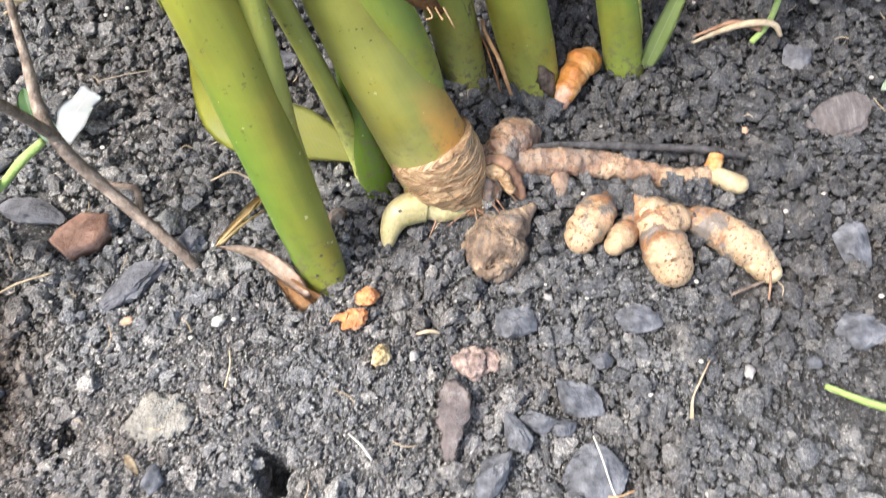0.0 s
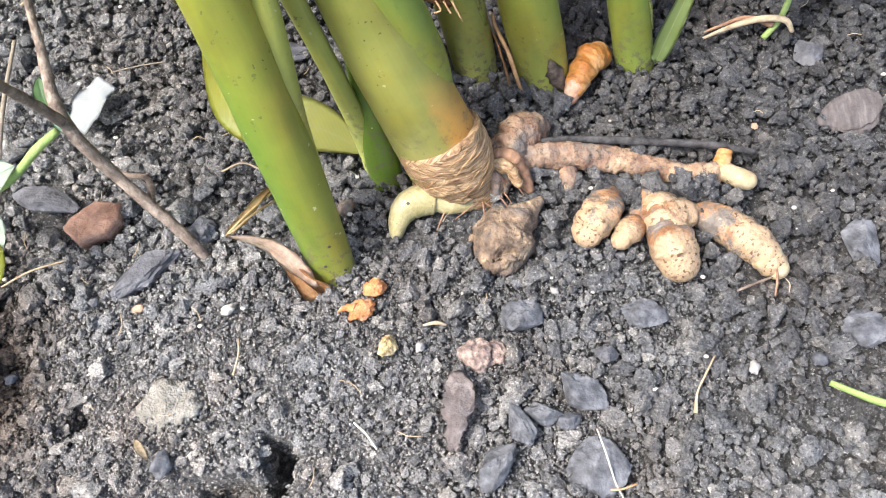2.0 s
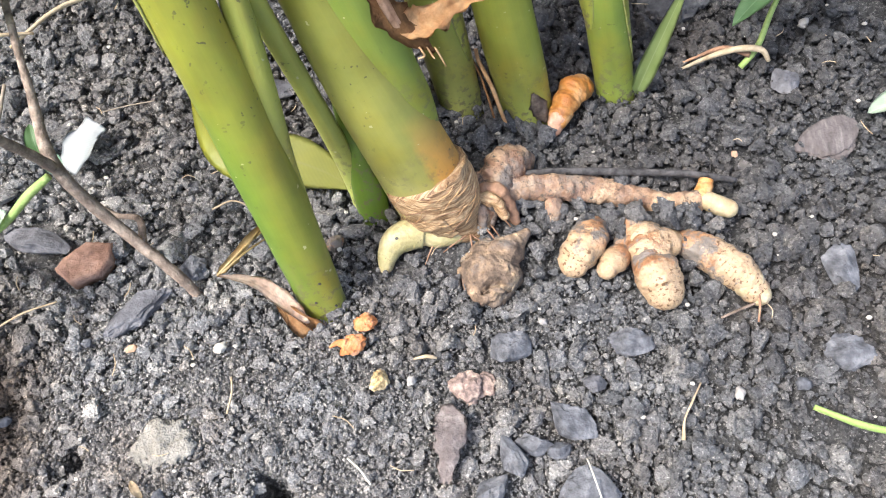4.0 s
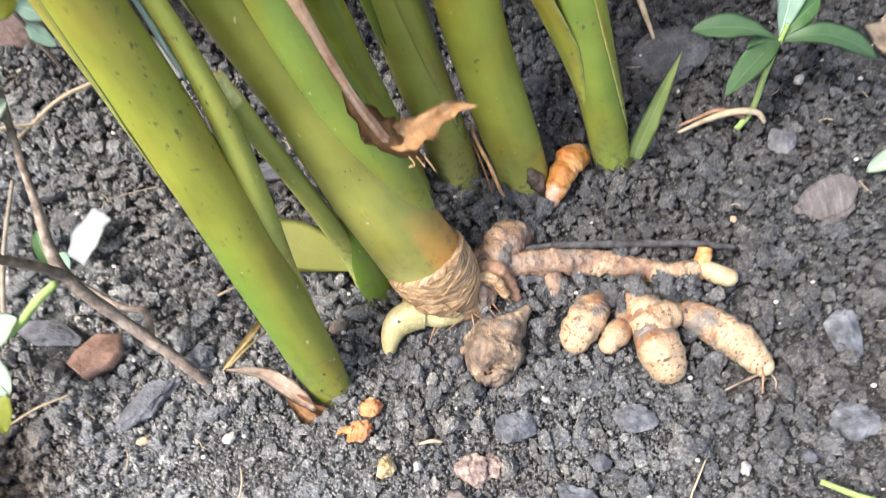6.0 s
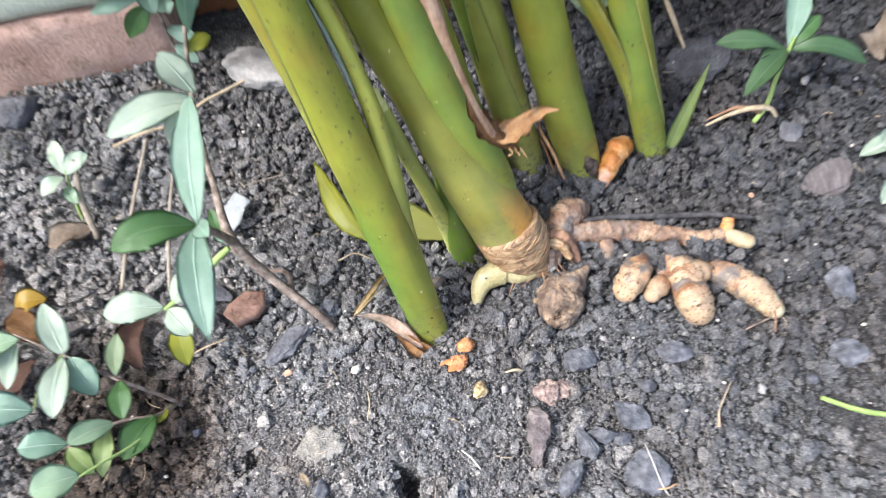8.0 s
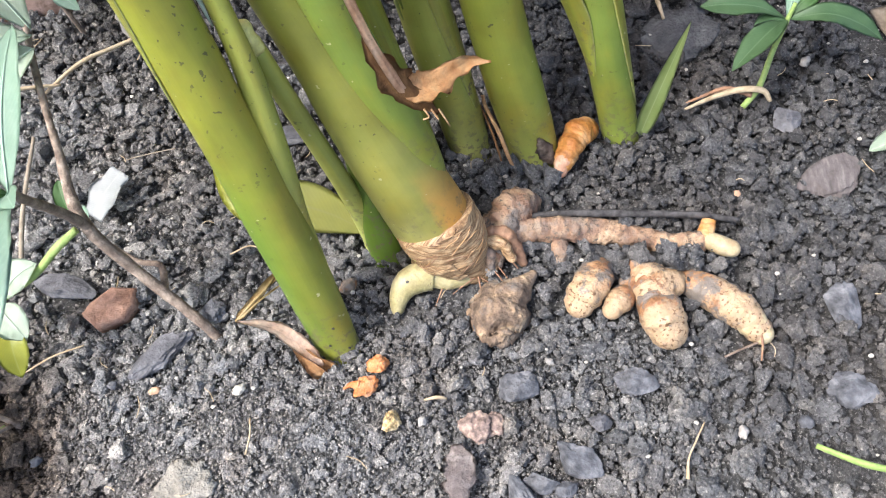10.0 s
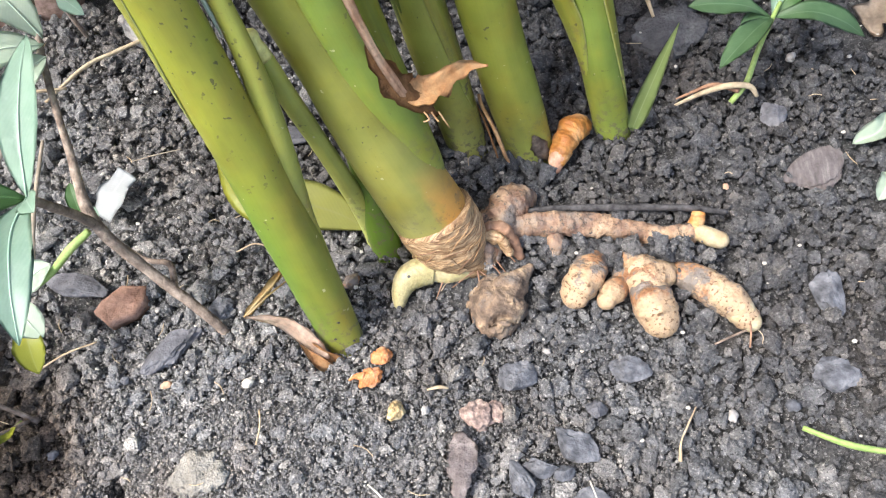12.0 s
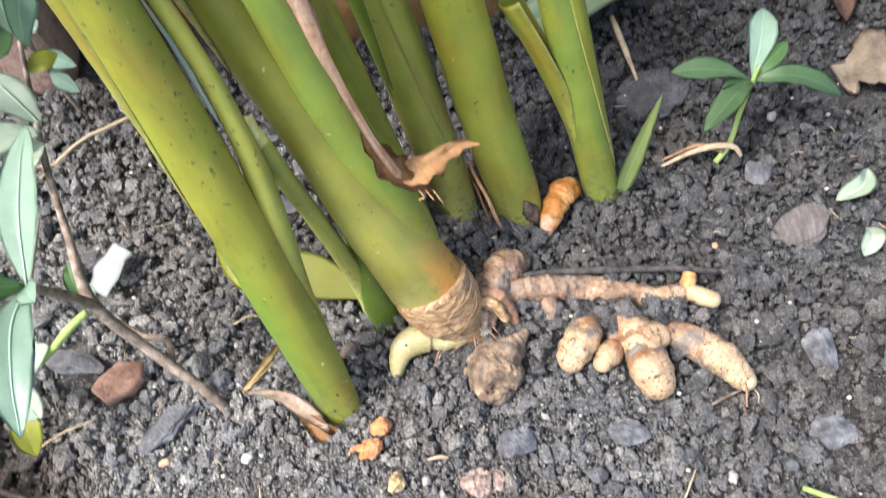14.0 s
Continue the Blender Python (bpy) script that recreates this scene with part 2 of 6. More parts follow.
E_PALE = stem_material("sheath_pale", (0.292, 0.301, 0.069), (0.302, 0.335, 0.054), (0.28, 0.23, 0.045), 0.7, True)
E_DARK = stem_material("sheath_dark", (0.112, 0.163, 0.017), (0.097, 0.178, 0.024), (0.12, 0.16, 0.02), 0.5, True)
E_ORANGE = stem_material("sheath_orange", (0.206, 0.172, 0.026), (0.324, 0.184, 0.022), (0.38, 0.17, 0.015), 0.9, True)
M_YELLOW = leaf_material("leaf_yellow", (0.36, 0.36, 0.035), (0.31, 0.335, 0.045), (0.36, 0.38, 0.08))
M_AMBER = leaf_material("leaf_amber", (0.42, 0.26, 0.03), (0.48, 0.32, 0.05), (0.50, 0.36, 0.09))
M_OLIVE = leaf_material("leaf_olive", (0.33, 0.33, 0.07), (0.29, 0.30, 0.075), (0.32, 0.32, 0.09), 0.6)
M_YOUNG = leaf_material("leaf_young", (0.27, 0.36, 0.11), (0.34, 0.43, 0.17), (0.42, 0.50, 0.24), 0.45)
M_WEED = leaf_material("leaf_weed", (0.26, 0.41, 0.29), (0.36, 0.50, 0.39), (0.42, 0.56, 0.45), 0.38)
M_WEED_PALE = leaf_material("leaf_pale", (0.42, 0.53, 0.41), (0.56, 0.64, 0.50), (0.60, 0.67, 0.53), 0.45)
M_WEED_MID = leaf_material("leaf_mid", (0.08, 0.175, 0.05), (0.115, 0.225, 0.08), (0.16, 0.29, 0.12), 0.45)
M_BLADE = leaf_material("leaf_blade", (0.34, 0.48, 0.30), (0.42, 0.56, 0.38), (0.54, 0.64, 0.46), 0.45)
M_SEED = leaf_material("leaf_seedling", (0.075, 0.155, 0.065), (0.115, 0.205, 0.095), (0.15, 0.25, 0.13), 0.45)
M_DULL = leaf_material("leaf_dull", (0.24, 0.32, 0.17), (0.30, 0.38, 0.22), (0.40, 0.46, 0.28), 0.5)
M_LEAFWHITE = leaf_material("leaf_bleached", (0.42, 0.45, 0.44), (0.52, 0.54, 0.54), (0.54, 0.56, 0.54), 0.5)
M_CUT = spotted("cut_pale", [(0.3, (0.60, 0.54, 0.17)), (0.6, (0.74, 0.69, 0.27)), (0.8, (0.82, 0.79, 0.38))], 160, 0.5, 0.35, 420, 0.0006)
M_FRESH = spotted("cut_green", [(0.3, (0.32, 0.42, 0.14)), (0.7, (0.23, 0.34, 0.09))], 90, 0.5)
M_RHIZ = spotted("rhizome_skin", [(0.32, (0.20, 0.095, 0.045)), (0.44, (0.31, 0.16, 0.08)), (0.55, (0.40, 0.235, 0.125)), (0.66, (0.48, 0.34, 0.21))], 85, 0.48, 0.4, 330, 0.0014,
                 stain=[(46, 0.54, 0.68, (0.24, 0.185, 0.14)), (300, 0.58, 0.63, (0.15, 0.11, 0.085)), (30, 0.58, 0.66, (0.19, 0.165, 0.145))], sub=0.08)


def pale_end(m, colour, from_, to):
    """The skin turns pale towards the growing tip, unevenly."""
    nt = m.node_tree
    b = nt.nodes["Principled BSDF"]
    link = b.inputs["Base Color"].links[0].from_socket
    uv = nt.nodes.new("ShaderNodeUVMap")
    uv.uv_map = "along"
    sp = nt.nodes.new("ShaderNodeSeparateXYZ")
    nt.links.new(uv.outputs[0], sp.inputs[0])
    a = nt.nodes.new("ShaderNodeMath")
    a.operation = "MULTIPLY_ADD"
    nt.links.new(noise_node(nt, 120, 4, 0.65), a.inputs[0])
    a.inputs[1].default_value = 0.9
    nt.links.new(sp.outputs["Y"], a.inputs[2])
    c = mix(nt, ramp(nt, a.outputs[0], [(from_, (0, 0, 0)), (to, (0.92, 0.92, 0.92))]), link, colour)
    fleck = mix(nt, 1.0, ramp(nt, noise_node(nt, 130, 3, 0.6, "UV", (0.16, 1.5, 1)), [(0.57, (0, 0, 0)), (0.60, (1, 1, 1))]), ramp(nt, noise_node(nt, 60, 2), [(0.40, (0, 0, 0)), (0.52, (0.9, 0.9, 0.9))]), "MULTIPLY")
    c = mix(nt, fleck, c, (0.13, 0.065, 0.03))
    crust = nt.nodes.new("ShaderNodeMath")
    crust.operation = "MULTIPLY_ADD"
    nt.links.new(sp.outputs["Y"], crust.inputs[0])
    crust.inputs[1].default_value = -0.22
    nt.links.new(noise_node(nt, 75, 6, 0.72), crust.inputs[2])
    c = mix(nt, ramp(nt, crust.outputs[0], [(0.40, (0, 0, 0)), (0.46, (0.9, 0.9, 0.9))]), c, (0.15, 0.135, 0.12))
    nt.links.new(c, b.inputs["Base Color"])
    return m


def ring_scars(m, pitch, depth):
    """Thin darker leaf scars round a rhizome, unevenly spaced along it."""
    nt = m.node_tree
    b = nt.nodes["Principled BSDF"]
    link = b.inputs["Base Color"].links[0].from_socket
    co = nt.nodes.new("ShaderNodeTexCoord")
    sp = nt.nodes.new("ShaderNodeSeparateXYZ")
    nt.links.new(co.outputs["UV"], sp.inputs[0])
    a = nt.nodes.new("ShaderNodeMath")
    a.operation = "MULTIPLY_ADD"
    nt.links.new(sp.outputs["Y"], a.inputs[0])
    a.inputs[1].default_value = 0.35 / pitch
    nt.links.new(noise_node(nt, 190, 4, 0.7), a.inputs[2])
    f = nt.nodes.new("ShaderNodeMath")
    f.operation = "FRACT"
    nt.links.new(a.outputs[0], f.inputs[0])
    c = mix(nt, 1.0, link, ramp(nt, f.outputs[0], [(0.0, (depth, depth * 0.92, depth * 0.86)), (0.10, (1, 1, 1)), (0.80, (1, 1, 1)), (1.0, (depth, depth * 0.92, depth * 0.86))]), "MULTIPLY")
    nt.links.new(c, b.inputs["Base Color"])
    return m


M_RHIZ_DULL = spotted("rhizome_dusty", [(0.32, (0.17, 0.10, 0.072)), (0.46, (0.28, 0.175, 0.115)), (0.58, (0.40, 0.27, 0.17)), (0.68, (0.52, 0.39, 0.26))], 95, 0.75, 0.2, 330, 0.0018,
                      stain=[(42, 0.48, 0.66, (0.19, 0.165, 0.145)), (300, 0.56, 0.62, (0.12, 0.10, 0.08)), (240, 0.60, 0.70, (0.13, 0.09, 0.07))])
ring_scars(M_RHIZ, 0.0072, 0.84)
pale_end(M_RHIZ, (0.43, 0.305, 0.185), 0.85, 1.40)
ring_scars(M_RHIZ_DULL, 0.0095, 0.86)
M_TIP = spotted("rhizome_tip", [(0.3, (0.36, 0.26, 0.14)), (0.55, (0.46, 0.37, 0.22)), (0.75, (0.56, 0.48, 0.32))], 110, 0.45, 0.4, 500, 0.0005, stain=[(190, 0.70, 0.76, (0.20, 0.12, 0.05))], sub=0.15)
M_ORANGE = spotted("rhizome_orange", [(0.3, (0.40, 0.14, 0.03)), (0.48, (0.50, 0.225, 0.06)), (0.68, (0.60, 0.38, 0.19))], 80, 0.45, 0.4, 500, 0.0007, stain=[(170, 0.66, 0.76, (0.20, 0.09, 0.03))], sub=0.1)
ring_scars(M_ORANGE, 0.0078, 0.70)
M_BIT = spotted("rhizome_broken", [(0.3, (0.44, 0.125, 0.035)), (0.5, (0.58, 0.235, 0.09)), (0.7, (0.66, 0.41, 0.26))], 130, 0.5, 0.4, 420, 0.0012, stain=[(120, 0.60, 0.70, (0.20, 0.12, 0.08))], sub=0.1)
M_CRUMBLY = spotted("rhizome_crumb", [(0.36, (0.16, 0.12, 0.07)), (0.48, (0.48, 0.35, 0.17)), (0.62, (0.74, 0.60, 0.38))], 230, 0.8, 0.2, 420, 0.0014, stain=[(160, 0.56, 0.66, (0.18, 0.15, 0.11))])
M_CORM = spotted("corm_skin", [(0.34, (0.08, 0.06, 0.045)), (0.46, (0.17, 0.122, 0.088)), (0.56, (0.29, 0.205, 0.135)), (0.66, (0.52, 0.39, 0.245))], 70, 0.8, 0.2, 380, 0.0016, stain=[(50, 0.52, 0.68, (0.13, 0.125, 0.12))])
M_SHOOT = spotted("shoot_pale", [(0.3, (0.36, 0.31, 0.135)), (0.55, (0.45, 0.39, 0.20)), (0.8, (0.57, 0.51, 0.32))], 60, 0.4, 0.4, 500, 0.0005, stain=[(120, 0.66, 0.73, (0.22, 0.15, 0.05)), (320, 0.64, 0.69, (0.12, 0.08, 0.04))], sub=0.15)
M_FLAP = spotted("torn_flap", [(0.3, (0.44, 0.21, 0.085)), (0.5, (0.58, 0.33, 0.15)), (0.72, (0.66, 0.44, 0.24))], 45, 0.7, 0.25, 500, 0.0005, stretch=(3, 3, 0.6))
M_HUSK_PINK = spotted("pink_husk", [(0.3, (0.66, 0.44, 0.30)), (0.5, (0.80, 0.63, 0.49)), (0.72, (0.86, 0.74, 0.62))], 45, 0.6, 0.3, 450, 0.0006, stain=[(80, 0.62, 0.74, (0.46, 0.27, 0.16))])
M_HUSKGOLD = spotted("husk_gold", [(0.3, (0.34, 0.22, 0.09)), (0.55, (0.52, 0.37, 0.17)), (0.75, (0.62, 0.48, 0.26))], 90, 0.65, 0.25, 500, 0.0005)
M_HUSK = spotted("dry_husk", [(0.3, (0.32, 0.17, 0.08)), (0.5, (0.52, 0.31, 0.15)), (0.72, (0.64, 0.44, 0.26))], 45, 0.7, 0.25, 500, 0.0006, stretch=(3, 3, 0.6))
M_HUSK_DARK = spotted("dry_husk_dark", [(0.3, (0.13, 0.065, 0.03)), (0.6, (0.26, 0.14, 0.06)), (0.8, (0.40, 0.24, 0.12))], 60, 0.75, 0.2, 450, 0.0008, stretch=(2, 2, 0.6))
M_FIBRE = spotted("scale_leaf", [(0.36, (0.13, 0.068, 0.032)), (0.48, (0.31, 0.19, 0.095)), (0.62, (0.50, 0.36, 0.21))], 170, 0.45, 0.4, 420, 0.0010, stretch=(0.7, 0.7, 8), stain=[(45, 0.60, 0.74, (0.18, 0.13, 0.09))])
M_BUD = spotted("bud_pink", [(0.3, (0.46, 0.22, 0.12)), (0.5, (0.56, 0.32, 0.20)), (0.7, (0.66, 0.46, 0.34))], 120, 0.45, 0.4, 500, 0.0006)
M_BROWNSHEATH = spotted("sheath_dry_pink", [(0.3, (0.38, 0.21, 0.12)), (0.5, (0.56, 0.37, 0.245)), (0.75, (0.66, 0.50, 0.37))], 60, 0.65, 0.25, 420, 0.0007, stretch=(3, 3, 0.4), stain=[(90, 0.58, 0.72, (0.22, 0.11, 0.07))])
M_ROOT = spotted("root_brown", [(0.3, (0.20, 0.11, 0.07)), (0.7, (0.40, 0.24, 0.15))], 120, 0.8, 0.2, 500, 0.0007)
M_BLACK = spotted("root_black", [(0.35, (0.028, 0.026, 0.026)), (0.6, (0.095, 0.09, 0.088))], 160, 0.8, 0.25, 500, 0.0006)
M_TWIG = spotted("twig_bark", [(0.3, (0.11, 0.083, 0.066)), (0.5, (0.24, 0.185, 0.145)), (0.68, (0.42, 0.34, 0.27))], 150, 0.85, 0.2, 700, 0.0008)
M_STRAW = spotted("straw", [(0.3, (0.34, 0.25, 0.15)), (0.7, (0.56, 0.46, 0.31))], 120, 0.7, 0.25, 500, 0.0003)
M_STALK = spotted("dead_stalk", [(0.3, (0.20, 0.165, 0.12)), (0.7, (0.38, 0.325, 0.25))], 120, 0.8, 0.2, 500, 0.0004)
M_WHITE = spotted("straw_white", [(0.3, (0.42, 0.385, 0.32)), (0.7, (0.60, 0.57, 0.50))], 120, 0.6, 0.25, 500, 0.0003)
M_CHIP = spotted("brick_chip", [(0.3, (0.25, 0.14, 0.095)), (0.55, (0.35, 0.21, 0.15)), (0.75, (0.46, 0.31, 0.24))], 110, 0.9, 0.2, 500, 0.0008, stain=[(110, 0.64, 0.74, (0.16, 0.12, 0.10))])
M_SLATE = spotted("dark_stone", [(0.34, (0.055, 0.055, 0.060)), (0.52, (0.120, 0.120, 0.130)), (0.68, (0.19, 0.19, 0.20))], 60, 0.7, 0.3, 380, 0.0009)
M_COAL = spotted("charcoal", [(0.32, (0.040, 0.041, 0.044)), (0.50, (0.105, 0.108, 0.118)), (0.68, (0.205, 0.208, 0.22))], 110, 0.65, 0.35, 300, 0.0010)
M_BARKPALE = spotted("bark_pale", [(0.3, (0.20, 0.165, 0.155)), (0.55, (0.31, 0.265, 0.25)), (0.75, (0.44, 0.39, 0.37))], 130, 0.85, 0.2, 350, 0.0012)
M_SHALE = spotted("bark_brownish", [(0.3, (0.085, 0.074, 0.071)), (0.55, (0.135, 0.118, 0.113)), (0.75, (0.20, 0.178, 0.17))], 120, 0.85, 0.2, 350, 0.0008, stretch=(3, 0.7, 1))
M_REDSTONE = spotted("stone_red", [(0.3, (0.11, 0.068, 0.052)), (0.55, (0.16, 0.105, 0.082)), (0.75, (0.22, 0.155, 0.125))], 110, 0.9, 0.2, 500, 0.0008)
M_CLODGREY = spotted("grey_clod", [(0.3, (0.085, 0.084, 0.085)), (0.55, (0.125, 0.124, 0.125)), (0.75, (0.18, 0.178, 0.178))], 110, 0.95, 0.1, 420, 0.0022)
M_CLOD = spotted("pale_clod", [(0.3, (0.19, 0.178, 0.152)), (0.55, (0.26, 0.245, 0.212)), (0.75, (0.34, 0.32, 0.28))], 110, 0.95, 0.1, 420, 0.0022)
M_PEB = spotted("pebble", [(0.3, (0.26, 0.245, 0.225)), (0.7, (0.42, 0.40, 0.37))], 90, 0.7, 0.3, 500, 0.0004)
M_PEB_TAN = spotted("pebble_tan", [(0.3, (0.42, 0.25, 0.15)), (0.7, (0.60, 0.40, 0.27))], 120, 0.7, 0.3, 500, 0.0004)
M_PINK = spotted("rhizome_slice", [(0.34, (0.13, 0.10, 0.088)), (0.47, (0.24, 0.175, 0.15)), (0.62, (0.40, 0.305, 0.25))], 210, 0.8, 0.2, 420, 0.0010)
M_DRYLEAF = spotted("dead_leaf", [(0.3, (0.17, 0.13, 0.10)), (0.5, (0.29, 0.23, 0.17)), (0.7, (0.42, 0.345, 0.265))], 60, 0.8, 0.2, 420, 0.0005)
M_DEADRED = spotted("dead_leaf_red", [(0.3, (0.10, 0.055, 0.040)), (0.6, (0.165, 0.095, 0.070)), (0.8, (0.26, 0.165, 0.125))], 50, 0.75, 0.25, 420, 0.0005)
M_MORTAR = spotted("mortar", [(0.3, (0.16, 0.105, 0.075)), (0.7, (0.32, 0.22, 0.165))], 60, 0.95, 0.1, 420, 0.0015)


def brick_material(name, stops, stains):
    m = spotted(name, stops, 22, 0.9, 0.15, 330, 0.0009, 7, stain=stains)
    nt = m.node_tree
    b = nt.nodes["Principled BSDF"]
    link = b.inputs["Base Color"].links[0].from_socket
    info = nt.nodes.new("ShaderNodeObjectInfo")
    c = mix(nt, 1.0, link, ramp(nt, info.outputs["Random"], [(0, (0.78, 0.76, 0.76)), (1, (1.15, 1.12, 1.1))]), "MULTIPLY")
    nt.links.new(c, b.inputs["Base Color"])
    return m


M_BRICK = brick_material("brick_red", [(0.3, (0.66, 0.43, 0.33)), (0.6, (0.80, 0.58, 0.47)), (0.8, (0.84, 0.70, 0.62))], [(40, 0.62, 0.80, (0.22, 0.10, 0.06)), (8, 0.60, 0.8, (0.30, 0.16, 0.09))])
M_BRICK_LOW = brick_material("brick_crumbling", [(0.3, (0.45, 0.29, 0.22)), (0.6, (0.65, 0.46, 0.37)), (0.8, (0.75, 0.59, 0.50))], [(30, 0.55, 0.7, (0.20, 0.13, 0.08)), (12, 0.62, 0.8, (0.24, 0.20, 0.09))])
M_BRICK_GREEN = brick_material("brick_limewashed", [(0.3, (0.52, 0.58, 0.46)), (0.6, (0.67, 0.71, 0.58)), (0.8, (0.78, 0.78, 0.68))], [(28, 0.64, 0.74, (0.22, 0.16, 0.11)), (70, 0.66, 0.74, (0.16, 0.15, 0.10))])
M_BRICK_OCHRE = brick_material("brick_mossy", [(0.3, (0.20, 0.115, 0.046)), (0.6, (0.28, 0.17, 0.07)), (0.8, (0.35, 0.22, 0.10))], [(24, 0.58, 0.72, (0.16, 0.14, 0.05)), (60, 0.64, 0.74, (0.14, 0.09, 0.05))])


# Brown brick, its colour darkened to paint in shade of plants and recess.
M_BRICK_BROWN_SHADED = brick_material("brick_brown_shaded", [(0.3, (0.15, 0.062, 0.026)), (0.6, (0.22, 0.095, 0.042)), (0.8, (0.28, 0.14, 0.07))], [(30, 0.58, 0.74, (0.14, 0.075, 0.04)), (9, 0.58, 0.76, (0.20, 0.13, 0.06))])


# ---- building blocks ----
def thing(name, at, label, category, group="", kind=""):
    """An empty at the thing's base, for its parts."""
    ob = new(name)
    ob.empty_display_size = 0.01
    ob.location = at
    return tagged(ob, label, category, group, kind)


def origin_of(ob):
    p = Vector((0, 0, 0))
    while ob:
        p += ob.location
        ob = ob.parent
    return p


def part(name, bm, material, parent, label=""):
    """One mesh object, modelled in world metres, under its parent."""
    at = origin_of(parent)
    bmesh.ops.translate(bm, verts=bm.verts, vec=-at)
    me = bpy.data.meshes.new(name)
    bm.normal_update()
    bm.to_mesh(me)
    bm.free()
    me.materials.append(material)
    for p in me.polygons:
        p.use_smooth = True
    ob = new(name, me)
    ob.parent = parent
    return tagged(ob, label)


def solid(name, bm, material, at, label, category, group="", kind="", smooth=True):
    """A thing of one mesh."""
    at = Vector(at)
    bmesh.ops.translate(bm, verts=bm.verts, vec=-at)
    me = bpy.data.meshes.new(name)
    bm.normal_update()
    bm.to_mesh(me)
    bm.free()
    me.materials.append(material)
    for p in me.polygons:
        p.use_smooth = smooth
    ob = new(name, me)
    ob.location = at
    return tagged(ob, label, category, group, kind)


def curve_points(pts, n):
    """n points along a smooth curve through pts (Catmull-Rom), for tuples of any length."""
    p = [np.array(q, float) for q in pts]
    p = [2 * p[0] - p[1]] + p + [2 * p[-1] - p[-2]]
    out = []
    for i in range(n):
        u = i / (n - 1) * (len(p) - 3)
        k = min(int(u), len(p) - 4)
        f = u - k
        a, b, c, d = p[k:k + 4]
        out.append(0.5 * (2 * b + (c - a) * f + (2 * a - 5 * b + 4 * c - d) * f * f + (3 * b - a - 3 * c + d) * f ** 3))
    return out


def tube(pts, n=24, seg=16, squash=1.0, lump=0.0, lump_scale=120.0, ring=0.0, ring_pitch=0.004, round_ends=(False, False), arc=None, seed=0, flare=0.0, vee=0.0):
    """A swept tube through (x, y, z, radius). squash: depth to width. lump, ring: relief as a share of the radius. arc: (from, to) degrees, for an open sheath."""
    bm = bmesh.new()
    uvl = bm.loops.layers.uv.new("uv")
    end = bm.loops.layers.uv.new("along")
    c = curve_points(pts, n)
    if round_ends[0] or round_ends[1]:
        ext = []
        r0, r1 = c[0][3], c[-1][3]
        d0 = c[0][:3] - c[1][:3]
        d0 /= np.linalg.norm(d0)
        d1 = c[-1][:3] - c[-2][:3]
        d1 /= np.linalg.norm(d1)
        if round_ends[0]:
            ext = [np.r_[c[0][:3] + d0 * r0 * math.sin(a), r0 * math.cos(a)] for a in (1.45, 1.1, 0.75, 0.4)]
        c = ext + c
        if round_ends[1]:
            c = c + [np.r_[c[-1][:3] + d1 * r1 * math.sin(a), r1 * math.cos(a)] for a in (0.4, 0.75, 1.1, 1.45)]
    n = len(c)
    a0, a1 = (0, 360) if arc is None else arc
    rings, along = [], 0.0
    side = None
    lengths = [0.0]
    for i in range(1, n):
        lengths.append(lengths[-1] + float(np.linalg.norm(c[i][:3] - c[i - 1][:3])))
    count = seg if arc is None else seg + 1
    for i in range(n):
        t = Vector(c[min(i + 1, n - 1)][:3] - c[max(i - 1, 0)][:3]).normalized()
        if side is None:
            side = t.cross(Vector((0, 1, 0.01)))
            if side.length < 0.1:
                side = t.cross(Vector((1, 0, 0.01)))
        side = (side - t * side.dot(t)).normalized()
        up = t.cross(side)
        row = []
        for j in range(count):
            open_by = min(1.0, (i / (n - 1) / vee + 0.02) ** 0.6) if vee else 1.0
            a = radians((a0 + a1) / 2 + (a1 - a0) * (j / seg - 0.5) * open_by)
            r = c[i][3]
            mid = Vector(c[i][:3])
            if ring:
                r *= 1 + ring * (abs(math.sin(math.pi * lengths[i] / ring_pitch)) - 0.5)
            if flare and arc is not None:
                r *= 1 + flare * (i / (n - 1)) ** 2
            v = mid + side * (r * math.cos(a)) + up * (r * squash * math.sin(a))
            if lump:
                k = noise.noise((v + Vector((seed, seed * 0.7, 0))) * lump_scale) + 0.5 * noise.noise((v + Vector((0, seed, seed))) * lump_scale * 2.3) + 0.3 * noise.noise((v + Vector((seed, 0, seed))) * lump_scale * 5.7)
                v = mid + (v - mid) * (1 + lump * k)
            row.append(bm.verts.new(v))
        rings.append(row)
    total = max(lengths[-1], 1e-6)
    for i in range(n - 1):
        for j in range(seg):
            k = (j + 1) % count
            f = bm.faces.new((rings[i][j], rings[i][k], rings[i + 1][k], rings[i + 1][j]))
            for l, (u, v) in zip(f.loops, ((j, i), (j + 1, i), (j + 1, i + 1), (j, i + 1))):
                l[uvl].uv = (u / seg, lengths[v] / 0.35)
                l[end].uv = (u / seg, v / (n - 1))
    if arc is None:
        bm.faces.new(list(reversed(rings[0])))
        bm.faces.new(rings[-1])
    else:
        bmesh.ops.recalc_face_normals(bm, faces=bm.faces)
        bmesh.ops.solidify(bm, geom=bm.faces[:], thickness=0.0007)
    return bm


